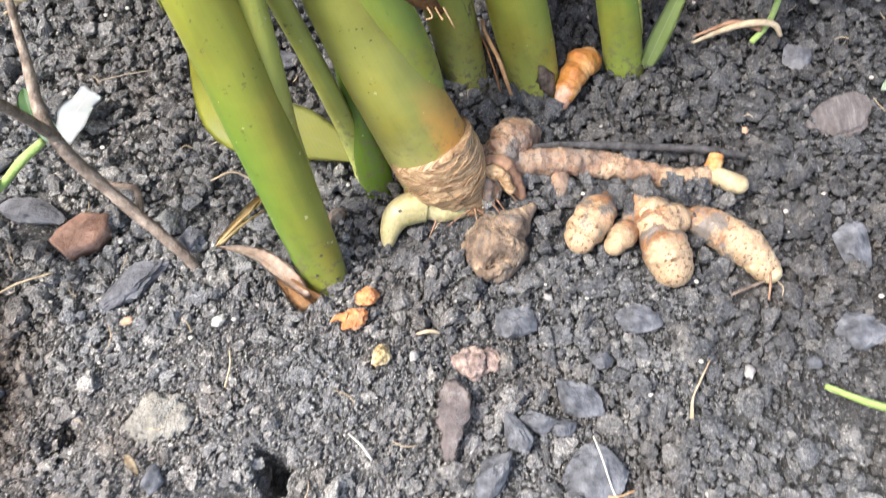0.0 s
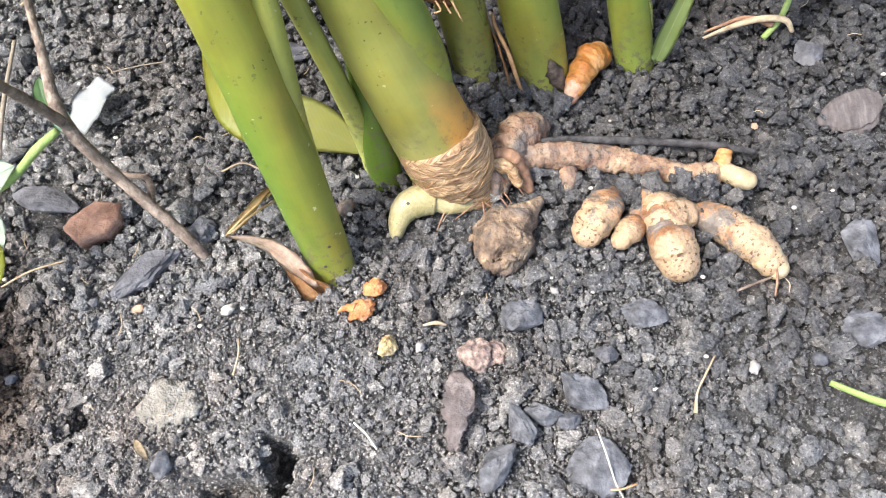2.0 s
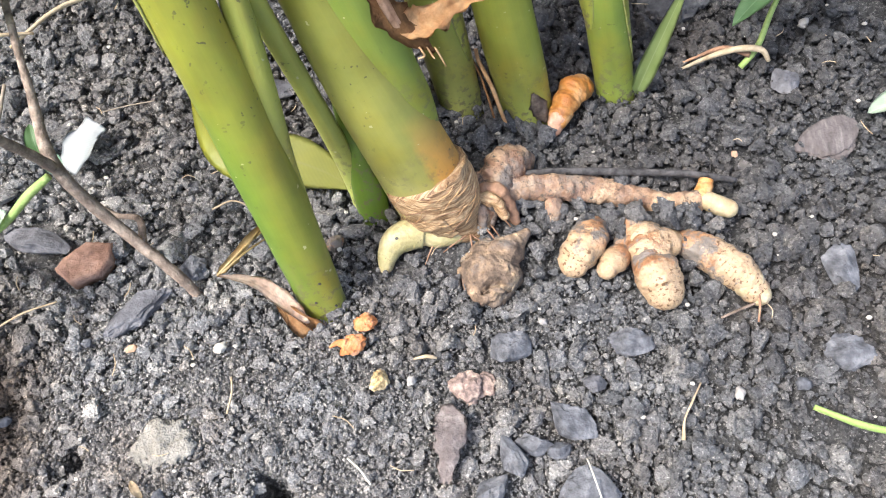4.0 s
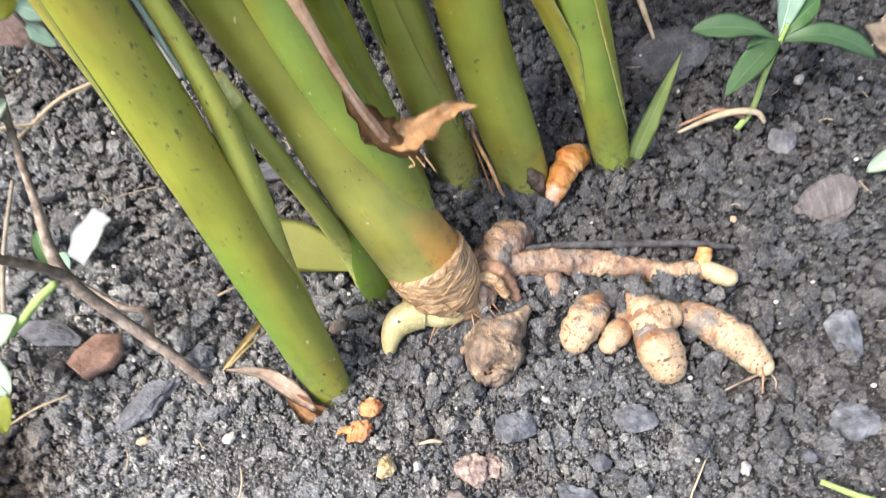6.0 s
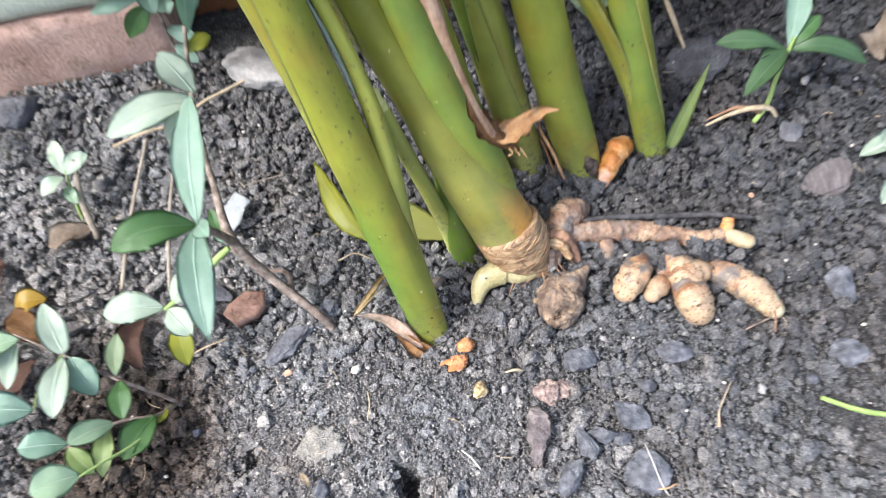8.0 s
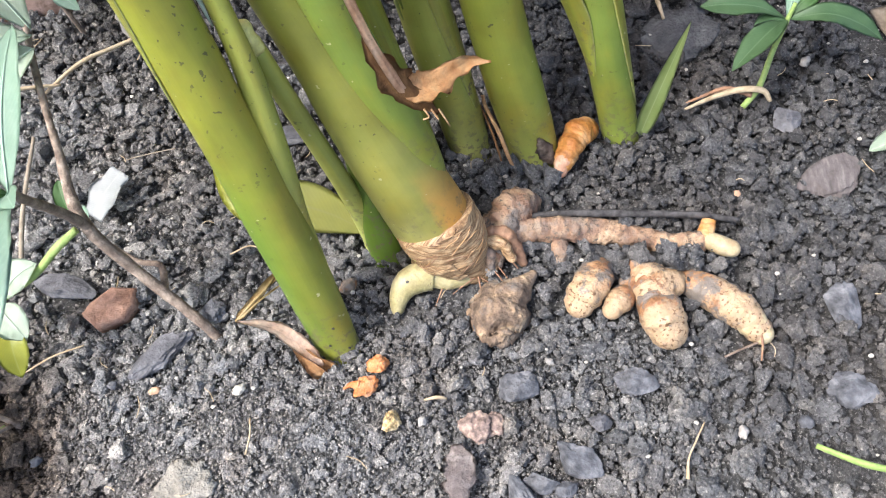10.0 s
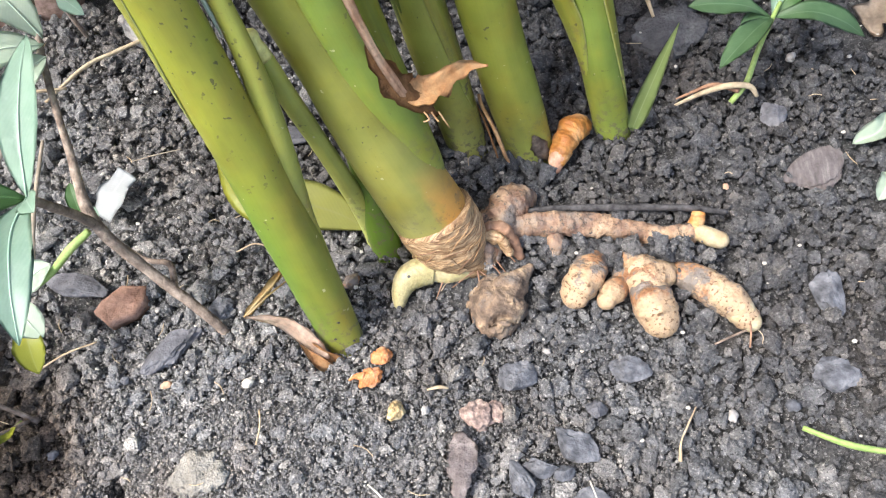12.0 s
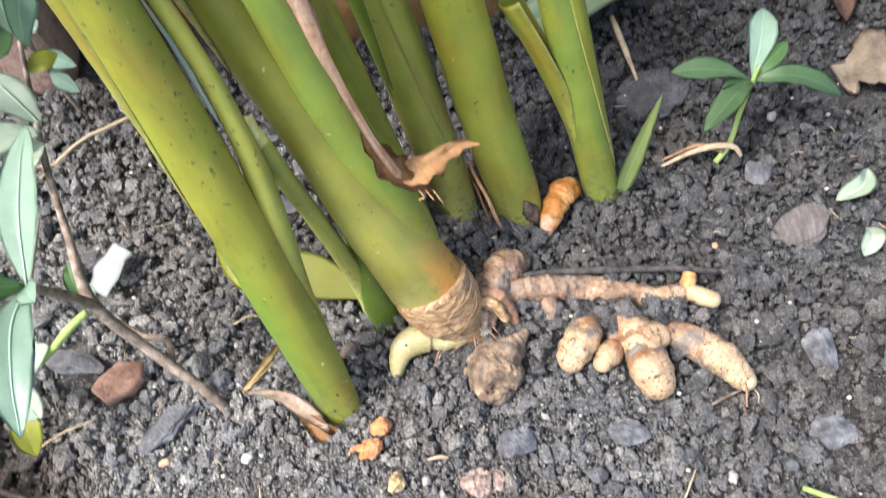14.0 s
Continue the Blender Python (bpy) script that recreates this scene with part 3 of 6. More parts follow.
def blade(pts, width, fold=0.15, up=(0, 0, 1), n=16, across=6, peak=0.45, wave=0.0, thick=0.0005, seed=0, blunt=0.0, ragged=0.0):
    """A leaf along pts; width at its widest; fold: how far the halves rise from the midrib; peak: where it is widest; blunt: share of width kept at both ends."""
    bm = bmesh.new()
    uvl = bm.loops.layers.uv.new("uv")
    c = curve_points(pts, n)
    rows = []
    up = Vector(up)
    power = math.log(0.5) / math.log(peak)
    for i in range(n):
        u = i / (n - 1)
        t = Vector(c[min(i + 1, n - 1)] - c[max(i - 1, 0)]).normalized()
        s = t.cross(up).normalized()
        nn = s.cross(t).normalized()
        w = 0.5 * width * max(math.sin(math.pi * min(max(u ** power, 0.004), 0.996)) ** 0.85, blunt)
        row = []
        for j in range(across + 1):
            k = 2 * j / across - 1
            h = fold * abs(k) * w + wave * w * math.sin(9 * u + 2.2 * k + seed) * abs(k)
            ww = w * (1 + ragged * noise.noise(Vector((u * 9 + seed, k * 3, seed))))
            row.append(bm.verts.new(Vector(c[i]) + s * (ww * k) + nn * h))
        rows.append(row)
    for i in range(n - 1):
        for j in range(across):
            f = bm.faces.new((rows[i][j], rows[i][j + 1], rows[i + 1][j + 1], rows[i + 1][j]))
            for l, (a, b) in zip(f.loops, ((j, i), (j + 1, i), (j + 1, i + 1), (j, i + 1))):
                l[uvl].uv = (a / across, b / (n - 1))
    bmesh.ops.solidify(bm, geom=bm.faces[:], thickness=thick)
    return bm


def rock(at, size, seed, rough=0.25, freq=1.3, turn=0.0, subdiv=3, facets=0.0):
    """A lump with half-axes size, dented by noise; facets flattens it into planes."""
    bm = bmesh.new()
    bmesh.ops.create_icosphere(bm, subdivisions=subdiv, radius=1.0)
    rnd = random.Random(seed)
    planes = [(Vector((rnd.uniform(-1, 1), rnd.uniform(-1, 1), rnd.uniform(-1, 1))).normalized(), rnd.uniform(0.5, 0.85)) for _ in range(9)]
    rot = Matrix.Rotation(radians(turn), 3, "Z")
    for v in bm.verts:
        p = v.co.normalized()
        q = p * freq + Vector((seed * 1.7, seed * 0.9, seed * 2.3))
        r = 1 + rough * (noise.noise(q) + 0.5 * noise.noise(q * 2.4) + 0.3 * noise.noise(q * 5.5) + 0.22 * noise.noise(q * 12.0))
        p = p * r
        if facets:
            for nrm, d in planes:
                over = p.dot(nrm) - d
                if over > 0:
                    p -= nrm * over * facets
        v.co = rot @ Vector((p.x * size[0], p.y * size[1], p.z * size[2])) + Vector(at)
    return bm


def join(*parts):
    """Several bmeshes as one."""
    out = bmesh.new()
    out.loops.layers.uv.new("uv")
    for b in parts:
        me = bpy.data.meshes.new("tmp")
        b.to_mesh(me)
        b.free()
        out.from_mesh(me)
        bpy.data.meshes.remove(me)
    return out


# ---- the ground ----
def land(x, y):
    """The bed's level, without its crumbs."""
    x0, y0 = x, y
    x += 0.005 * noise.noise(Vector((x0 * 90, y0 * 90, 5.0))) + 0.0045 * noise.noise(Vector((x0 * 210, y0 * 210, 2.0)))
    y += 0.005 * noise.noise(Vector((x0 * 90, y0 * 90, 9.0))) + 0.0045 * noise.noise(Vector((x0 * 210, y0 * 210, 7.0)))
    h = 0.013 * math.exp(-(((x + 0.055) / 0.075) ** 2 + ((y - 0.105) / 0.06) ** 2))
    h += 0.004 * noise.noise(Vector((x * 9, y * 9, 3.1)))
    h -= 0.010 * math.exp(-(((x + 0.19) / 0.05) ** 2 + ((y - 0.09) / 0.08) ** 2))
    h -= 0.045 * math.exp(-((((x + 0.044) / 0.0062) ** 2 + ((y - 0.074) / 0.0108) ** 2) ** 2.6))
    h -= 0.026 * math.exp(-((((x + 0.062) / 0.020) ** 2 + ((y - 0.062) / 0.0065) ** 2) ** 2.0))
    h -= 0.020 * math.exp(-(((x + 0.135) / 0.075) ** 4 + ((y - 0.050) / 0.016) ** 2))
    h -= 0.016 * math.exp(-(((x + 0.142) / 0.006) ** 2 + ((y - 0.089) / 0.008) ** 2))
    h -= 0.006 * math.exp(-(((x + 0.048) / 0.015) ** 2 + ((y - 0.158) / 0.012) ** 2))
    h += 0.004 * math.exp(-(((x - 0.03) / 0.05) ** 2 + ((y - 0.215) / 0.03) ** 2))
    h += 0.004 * math.exp(-(((x - 0.16) / 0.05) ** 2 + ((y - 0.215) / 0.02) ** 2))
    h += 0.0055 * math.exp(-(((x - 0.150) / 0.016) ** 2 + ((y - 0.2125) / 0.007) ** 2))
    h += 0.0018 * math.exp(-(((x - 0.136) / 0.016) ** 2 + ((y - 0.227) / 0.006) ** 2))
    h += 0.005 * math.exp(-(((x - 0.122) / 0.007) ** 2 + ((y - 0.208) / 0.007) ** 2))
    h += 0.013 * math.exp(-(((x - 0.146) / 0.026) ** 4 + ((y - 0.2190) / 0.0062) ** 2))
    h += 0.006 * math.exp(-(((x - 0.138) / 0.024) ** 4 + ((y - 0.2405) / 0.0045) ** 2))
    h -= 0.06 * max(0.0, math.hypot(x, y - 0.28) - 0.55) ** 2 / (1 + max(0.0, math.hypot(x, y - 0.28) - 0.55) ** 2)
    return h


def compact(x, y):
    """0 to 1: how caked the soil is, most on the mound."""
    return min(1.0, math.exp(-(((x + 0.06) / 0.115) ** 2 + ((y - 0.09) / 0.070) ** 2)) * 1.5)


def steps(lo, hi, d, far):
    a = list(np.arange(lo, hi + d / 2, d))
    out, s = [], d
    x = hi
    while x < far:
        s *= 1.35
        x += s
        out.append(x)
    low, s, x = [], d, lo
    while x > -far:
        s *= 1.35
        x -= s
        low.append(x)
    return low[::-1] + a + out


def build_ground():
    xs, ys = steps(-0.44, 0.44, 0.0022, 40.0), steps(0.04, 0.53, 0.0022, 40.0)
    verts = []
    for y in ys:
        for x in xs:
            near = -0.5 < x < 0.5 and 0.0 < y < 0.6
            h = land(x, y)
            if near:
                p = Vector((x, y, 0))
                k = compact(x, y)
                d = noise.voronoi(p * 150)[0]
                e = noise.voronoi(p * 330)[0]
                h -= 0.0030 + 0.0016 * (1 - k)
                h += (1 - 0.6 * k) * 0.0065 * (0.45 - d[0]) + 0.0020 * (0.4 - e[0]) + 0.0016 * noise.noise(p * 70) + k * 0.0022 * noise.noise(p * 190)
            verts.append((x, y, h))
    w = len(xs)
    faces = [(j * w + i, j * w + i + 1, (j + 1) * w + i + 1, (j + 1) * w + i) for j in range(len(ys) - 1) for i in range(w - 1)]
    me = bpy.data.meshes.new("ground")
    me.from_pydata(verts, [], faces)
    me.polygons.foreach_set("use_smooth", [True] * len(me.polygons))
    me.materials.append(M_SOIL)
    return tagged(new("ground", me), "dark grey crumbly garden soil with a caked mound", "soil", kind="structure")


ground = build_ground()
CLEAR = []


def keep_clear(x, y, r):
    """Larger crumbs stay out of this disc."""
    CLEAR.append((x, y, r))



# ---- the brick edging wall ----
WALL_AT, WALL_DIR = Vector((-0.389, 0.377, 0)), Vector((0.602, 0.104, 0)).normalized()
WALL_IN = Vector((-WALL_DIR.y, WALL_DIR.x, 0))


def brick_mesh(length, height, depth, seed, worn):
    """One worn brick: a box with rounded arrises and a lumpy face. x along the wall, y into it, z up."""
    nx, nz = max(6, int(length / 0.012)), 7
    bm = bmesh.new()
    rows = []
    for j in range(nz + 1):
        row = []
        for i in range(nx + 1):
            x, z = length * i / nx, height * j / nz
            edge = min(x, length - x, z, height - z)
            q = Vector((x * 26 + seed, z * 26, seed))
            y = max(0.0, 0.0025 - edge) * 0.8 + worn * (0.5 * noise.noise(q) + 0.4 * noise.noise(q * 2.7) + 0.3 * noise.noise(q * 6.1))
            dx = 0.003 * noise.noise(Vector((z * 40, seed, 1))) if i in (0, nx) else 0
            dz = 0.0025 * noise.noise(Vector((x * 25, seed, 2))) if j in (0, nz) else 0
            row.append(bm.verts.new((x + dx, y, z + dz)))
        rows.append(row)
    for j in range(nz):
        for i in range(nx):
            bm.faces.new((rows[j][i], rows[j][i + 1], rows[j + 1][i + 1], rows[j + 1][i]))
    rim = rows[0] + [r[-1] for r in rows[1:-1]] + rows[-1][::-1] + [r[0] for r in rows[-2:0:-1]]
    rear = [bm.verts.new((v.co.x, depth, v.co.z)) for v in rim]
    for i in range(len(rim)):
        k = (i + 1) % len(rim)
        bm.faces.new((rim[k], rim[i], rear[i], rear[k]))
    bm.faces.new(rear[::-1])
    bmesh.ops.recalc_face_normals(bm, faces=bm.faces)
    return bm


def build_wall():
    wall = new("wall_north")
    wall.location = WALL_AT
    tagged(wall, "weathered red brick edging wall behind the bed", "brick wall", kind="structure")
    turn = math.atan2(WALL_DIR.y, WALL_DIR.x)

    def lay(s0, s1, z0, z1, material, seed, label="", back=0.0, worn=0.003):
        me = bpy.data.meshes.new("brick")
        bm = brick_mesh(s1 - s0 - 0.004, z1 - z0 - 0.003, 0.10, seed, worn)
        bm.to_mesh(me)
        bm.free()
        me.materials.append(material)
        for p in me.polygons:
            p.use_smooth = abs(p.normal.y) > 0.75 and p.area < 0.001
        ob = new("brick", me)
        ob.parent = wall
        ob.location = WALL_DIR * s0 + WALL_IN * back + Vector((0, 0, z0))
        ob.rotation_euler = (0, 0, turn)
        if label:
            tagged(ob, label)

    # left run: a crumbling foot course, a limewashed one, red ones above
    cut = 0.30
    lay(-0.52, -0.29, -0.03, 0.067, M_BRICK_LOW, 1, worn=0.005)
    lay(-0.29, -0.06, -0.03, 0.067, M_BRICK_LOW, 2, worn=0.005)
    lay(-0.06, 0.172, -0.03, 0.067, M_BRICK_LOW, 3, worn=0.006)
    lay(0.172, cut, -0.03, 0.062, M_BRICK_BROWN_SHADED, 4, back=0.045, worn=0.005)
    lay(-0.38, -0.13, 0.068, 0.131, M_BRICK_GREEN, 5, "limewashed greenish brick")
    lay(-0.13, 0.165, 0.068, 0.131, M_BRICK_GREEN, 6, "limewashed greenish brick")
    lay(0.165, cut, 0.068, 0.131, M_BRICK_BROWN_SHADED, 7, back=0.040)
    for row, (z0, z1) in enumerate(((0.132, 0.202), (0.203, 0.272), (0.273, 0.342))):
        s, k = -0.535 + 0.11 * (row % 2), 0
        while s < cut:
            e = min(s + 0.235, cut)
            if e - s > 0.03:
                red = min(e, 0.195)
                if red - s > 0.03:
                    lay(s, red, z0, z1, M_BRICK, 10 + row * 7 + k)
                # past 0.195 the darker brick paints the shade behind the stems
                if e - max(s, 0.195) > 0.03:
                    lay(max(s, 0.195), e, z0, z1, M_BRICK_BROWN_SHADED, 70 + row * 7 + k, back=0.004)
            s, k = e, k + 1
    # right run: longer, mossy at the foot, ending short at the far side
    lay(cut, 0.50, -0.05, 0.036, M_BRICK_OCHRE, 31, "mossy ochre brick")
    lay(0.50, 0.648, -0.05, 0.042, M_BRICK_OCHRE, 32, "mossy ochre brick", worn=0.004)
    for row, (z0, z1) in enumerate(((0.043, 0.122), (0.123, 0.200), (0.201, 0.278), (0.279, 0.342))):
        s, k = cut, 0
        while s < 0.70 + 0.02 * row:
            e = s + (0.27 if (k or row % 2) else 0.15)
            e = min(e, 0.71 + 0.02 * row)
            if e - s > 0.03:
                lay(s, e, z0, z1, M_BRICK_BROWN_SHADED, 40 + row * 9 + k, back=0.003)
            s, k = e, k + 1
    for s0, s1, z0 in ((-0.55, 0.163, -0.06), (0.163, cut, 0.134), (cut, 0.64, -0.06)):
        m = bmesh.new()
        bmesh.ops.create_cube(m, size=1.0)
        for v in m.verts:
            a, d, z = v.co.x + 0.5, v.co.y + 0.5, v.co.z + 0.5
            v.co = WALL_AT + WALL_DIR * (s0 + (s1 - s0) * a) + WALL_IN * (0.007 + 0.083 * d) + Vector((0, 0, z0 + (0.32 - z0) * z))
        part("mortar", m, M_MORTAR, wall, "brown recessed mortar")


build_wall()


# ---- stems of the clump ----
def lean(base, slope, z):
    return (base[0] + slope[0] * z, base[1] + slope[1] * z, base[2] + z)


def pseudostem(name, base, slope, radius, height, material, label, sheaths=(), squash=0.82, bow=0.0, taper=0.9, group="turmeric stems", bend=(0.0, 0.0), swell=(0.0, 0.0), shrink=(0.0, 0.1, 1.0)):
    """A leaning stem of rolled leaf sheaths. sheaths: (start z, end z, side degrees, spread, radius factor, material, arc degrees)."""
    at = (base[0], base[1], land(base[0], base[1]))
    ob = thing(name, at, label, "plant", group)

    def axis(z, out=0.0, side=0.0):
        p = lean(base, slope, z)
        k = bow * (z / height) ** 2
        return (p[0] - k + bend[0] * z * z + out * math.cos(radians(side)), p[1] + bend[1] * z * z + out * math.sin(radians(side)), p[2])

    pts = []
    for u in (-0.04, 0.0, 0.04, 0.08, 0.13, 0.19, 0.27, 0.45, 0.7, 1.0):
        r = radius * (1.0 if u > 0.1 else 0.92 + 0.8 * max(u, 0)) * (1 - (1 - taper) * max(u, 0))
        w = math.exp(-(max(u * height, 0.0) / 0.050) ** 2)
        k = min(1.0, max(0.0, (u * height - shrink[0]) / (shrink[1] - shrink[0])))
        r *= 1 - (1 - shrink[2]) * k * k * (3 - 2 * k)
        c = axis(u * height)
        pts.append((c[0] + swell[1] * w, c[1], c[2], r + swell[0] * w))
    part("stem", tube(pts, 44, 22, squash, 0.025, 30, seed=base[0] * 50), material, ob)
    for k, (z0, z1, side, spread, f, mat, arc) in enumerate(sheaths):
        sp = []
        for i in range(7):
            u = i / 6
            z = z0 + (z1 - z0) * u
            sp.append((*axis(z, spread * u ** 1.6, side), radius * f * (1 - 0.10 * u)))
        part("sheath", tube(sp, 44, 16, squash, 0.02, 30, arc=(side + 180 - arc / 2, side + 180 + arc / 2), seed=k + base[0] * 70, vee=0.5), mat, ob)
    return ob


H_STEM = 0.46
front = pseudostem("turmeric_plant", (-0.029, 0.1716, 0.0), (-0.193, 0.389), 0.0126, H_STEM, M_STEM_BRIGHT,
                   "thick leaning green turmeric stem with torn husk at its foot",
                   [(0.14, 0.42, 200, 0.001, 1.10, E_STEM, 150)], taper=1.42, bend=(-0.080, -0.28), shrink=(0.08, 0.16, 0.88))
SPLIT = []
for z, dx, dy, r in ((0.045, 0.0010, 0.0012, 0.0112), (0.08, 0.0042, 0.003, 0.0098), (0.113, 0.0112, 0.005, 0.0070), (0.145, 0.0162, 0.0065, 0.0056), (0.17, 0.0178, 0.0075, 0.0046), (0.20, 0.0176, 0.008, 0.0040), (0.23, 0.0155, 0.0075, 0.0032), (0.258, 0.0120, 0.006, 0.0018)):
    SPLIT.append((-0.029 - 0.193 * z - 0.080 * z * z + dx, 0.1716 + 0.389 * z - 0.28 * z * z + dy, z, r))
part("sheath", tube(SPLIT, 50, 20, 0.85, 0.02, 30, seed=11), M_STEM_PALE, front, "inner sheath parting from the stem")
part("torn_edge", blade([(SPLIT[i][0] - 0.0042, SPLIT[i][1] - SPLIT[i][3] * 0.6, SPLIT[i][2] + 0.002) for i in (4, 5, 6)], 0.0022, 0.3, (0.3, -0.8, 0.5), 14, 3, 0.4, 0.2, 0.0005, 2, 0.2, 0.4), M_WEED_PALE, front, "pale papery sheath edge")
part("husk", blade([(-0.026, 0.158, -0.004), (-0.036, 0.160, 0.006), (-0.046, 0.166, 0.013)], 0.0135, 0.6, (-0.2, -0.7, 0.7), 14, 6, 0.5, 0.2, 0.0006, 6, 0.3, 0.2), M_FLAP, front, "orange-brown husk foot")
part("husk", blade([(-0.034, 0.158, 0.008), (-0.045, 0.166, 0.015), (-0.058, 0.173, 0.023), (-0.074, 0.172, 0.034)], 0.0085, 0.45, (0.3, -0.2, 1), 20, 6, 0.4, 0.3, 0.0006, 2, 0.15, 0.3), M_HUSK_PINK, front, "torn pinkish-white husk")
part("husk", blade([(-0.074, 0.172, 0.034), (-0.066, 0.183, 0.034), (-0.059, 0.195, 0.034), (-0.052, 0.212, 0.020)], 0.0048, 0.5, (0.5, -0.3, 1), 12, 4, 0.3, 0.4, 0.0005, 5, 0.1, 0.5), M_HUSKGOLD, front)
for k in range(2):
    part("strand", tube([(-0.074 + 0.0015 * k, 0.172 + 0.001 * k, 0.034, 0.0005), (-0.063 + 0.001 * k, 0.186 - 0.001 * k, 0.035 - 0.002 * k, 0.0006), (-0.053 + 0.001 * k, 0.206 - 0.004 * k, 0.024 - 0.004 * k, 0.0003)], 10, 5), M_HUSKGOLD, front)
part("husk", blade([(-0.032, 0.155, -0.001), (-0.043, 0.162, 0.008), (-0.052, 0.172, 0.011)], 0.010, 0.5, (-0.4, -0.6, 0.5), 10, 4, 0.4, 0.2, 0.0005, 8), M_HUSK_DARK, front)
part("petiole", tube([(-0.134, 0.288, 0.450, 0.0050), (-0.168, 0.255, 0.500, 0.0036), (-0.190, 0.180, 0.520, 0.0030), (-0.172, 0.115, 0.510, 0.0026), (-0.140, 0.084, 0.497, 0.0020)], 40, 8), M_STEM_PALE, front, "arching leaf stalk")
part("leaf", blade([(-0.142, 0.085, 0.498), (-0.110, 0.076, 0.484), (-0.080, 0.072, 0.472), (-0.050, 0.072, 0.457), (-0.031, 0.0725, 0.447)], 0.018, 0.12, (0.0, -0.25, 1), 36, 8, 0.30, 0.08, 0.0005, 5, 0.0, 0.10), M_DULL, front, "dull green drooping leaf with a slender tip")
for q in ((-0.0212, 0.1672, 0.0085), (-0.0300, 0.1660, 0.0150), (-0.0262, 0.1700, 0.0300)):
    part("scar", rock(q, (0.0008, 0.0005, 0.0010), 3, 0.2, subdiv=2), M_BLACK, front, "small dark hole")

mother = pseudostem("turmeric_plant", (0.022, 0.228, 0.018), (-0.365, 0.235), 0.0185, H_STEM, M_STEM_FOOT,
                    "stout leaning turmeric stem with scaly foot and bared rhizomes",
                    [(0.16, 0.44, 215, 0.001, 0.72, E_PALE, 150), (0.13, 0.44, -10, 0.001, 0.735, E_ORANGE, 64)], squash=0.85, taper=0.9, swell=(0.0045, 0.0025), bend=(-0.085, 0.0), shrink=(0.06, 0.16, 0.68))
# scaly foot of the stem, wrapped in dry scale leaves
FOOT = [(0.041, 0.2150, 0.004, 0.0105), (0.036, 0.2190, 0.010, 0.0172), (0.0295, 0.2232, 0.019, 0.0212), (0.0252, 0.2262, 0.027, 0.0224), (0.0215, 0.2288, 0.0345, 0.0219)]


def foot_point(h, angle, out=0.0):
    """A point on the foot's skin: h from 0 at the ground to 1 at its rim and on up the stem, angle from right over front to left."""
    n = len(FOOT) - 1
    k = min(int(h * n), n - 1)
    f = h * n - k
    c = [FOOT[k][i] + (FOOT[k + 1][i] - FOOT[k][i]) * f for i in range(4)]
    r = min(c[3], 0.0222) + out - 0.0012 * max(0.0, h - 1)
    side, front = Vector((0.86, 0.0, 0.5)), Vector((-0.17, -0.95, 0.29))
    return Vector(c[:3]) + side * (r * math.cos(radians(angle))) + front * (0.92 * r * math.sin(radians(angle)))


def scaly_foot():
    bm = tube(FOOT, 60, 40, 0.9, 0.07, 110, 0.006, 0.0017, (True, False))
    bm.verts.ensure_lookup_table()
    up = (Vector(FOOT[4][:3]) - Vector(FOOT[3][:3])).normalized()
    for k, v in enumerate(bm.verts[-120:]):
        row = k // 40
        j = k % 40
        v.co += up * (row + 1) * (0.0011 * noise.noise(Vector((j * 0.55, 3, 1))) + 0.0009 * noise.noise(Vector((j * 1.7, 5, 1))))
    return bm


part("foot", scaly_foot(), M_FIBRE, mother, "wrinkled brown fibrous scale leaves")
part("scale_leaf", tube([(0.039, 0.2165, 0.007, 0.0140), (0.034, 0.2200, 0.013, 0.0196), (0.028, 0.2240, 0.021, 0.0222)], 30, 26, 0.9, 0.12, 120, 0.008, 0.0019, arc=(-25, 110), seed=7), M_FIBRE, mother)
fr = random.Random(31)
for k in range(34):
    h, a = fr.uniform(0.35, 1.02), fr.uniform(-10, 150)
    span, tilt = fr.uniform(25, 60), fr.uniform(-0.10, 0.06)
    pts = [(*foot_point(h + tilt * i + 0.02 * math.sin(i * 2 + k), a + span * i / 3, 0.0005), 0.0002 if 0 < i < 3 else 0.0001) for i in range(4)]
    part("fibre", tube(pts, 12, 5), (M_FIBRE, M_HUSK, M_ROOT)[k % 3], mother)
part("rhizome_head", tube([(0.050, 0.233, 0.004, 0.009), (0.058, 0.240, 0.010, 0.0105), (0.066, 0.249, 0.010, 0.0100), (0.074, 0.254, 0.005, 0.0065)], 44, 24, 0.95, 0.34, 150, 0.06, 0.0045, (True, True), seed=3), M_RHIZ_DULL, mother)
part("finger", tube([(0.058, 0.231, 0.003, 0.0060), (0.068, 0.235, 0.006, 0.0068), (0.079, 0.236, 0.007, 0.0076), (0.090, 0.236, 0.0075, 0.0078), (0.108, 0.236, 0.0055, 0.0072), (0.127, 0.234, 0.0030, 0.0064), (0.145, 0.230, 0.0025, 0.0058), (0.158, 0.229, 0.0045, 0.0062), (0.166, 0.230, 0.0065, 0.0060)], 140, 26, 0.95, 0.26, 150, 0.045, 0.0085, (True, True), seed=9), M_RHIZ_DULL, mother, "long dusty orange-brown rhizome finger")
part("bud", tube([(0.168, 0.229, 0.008, 0.0050), (0.174, 0.226, 0.008, 0.0056), (0.179, 0.224, 0.008, 0.0052)], 12, 14, 0.95, 0.05, 120, 0, 0.004, (True, True)), M_TIP, mother, "pale cream bud tip")
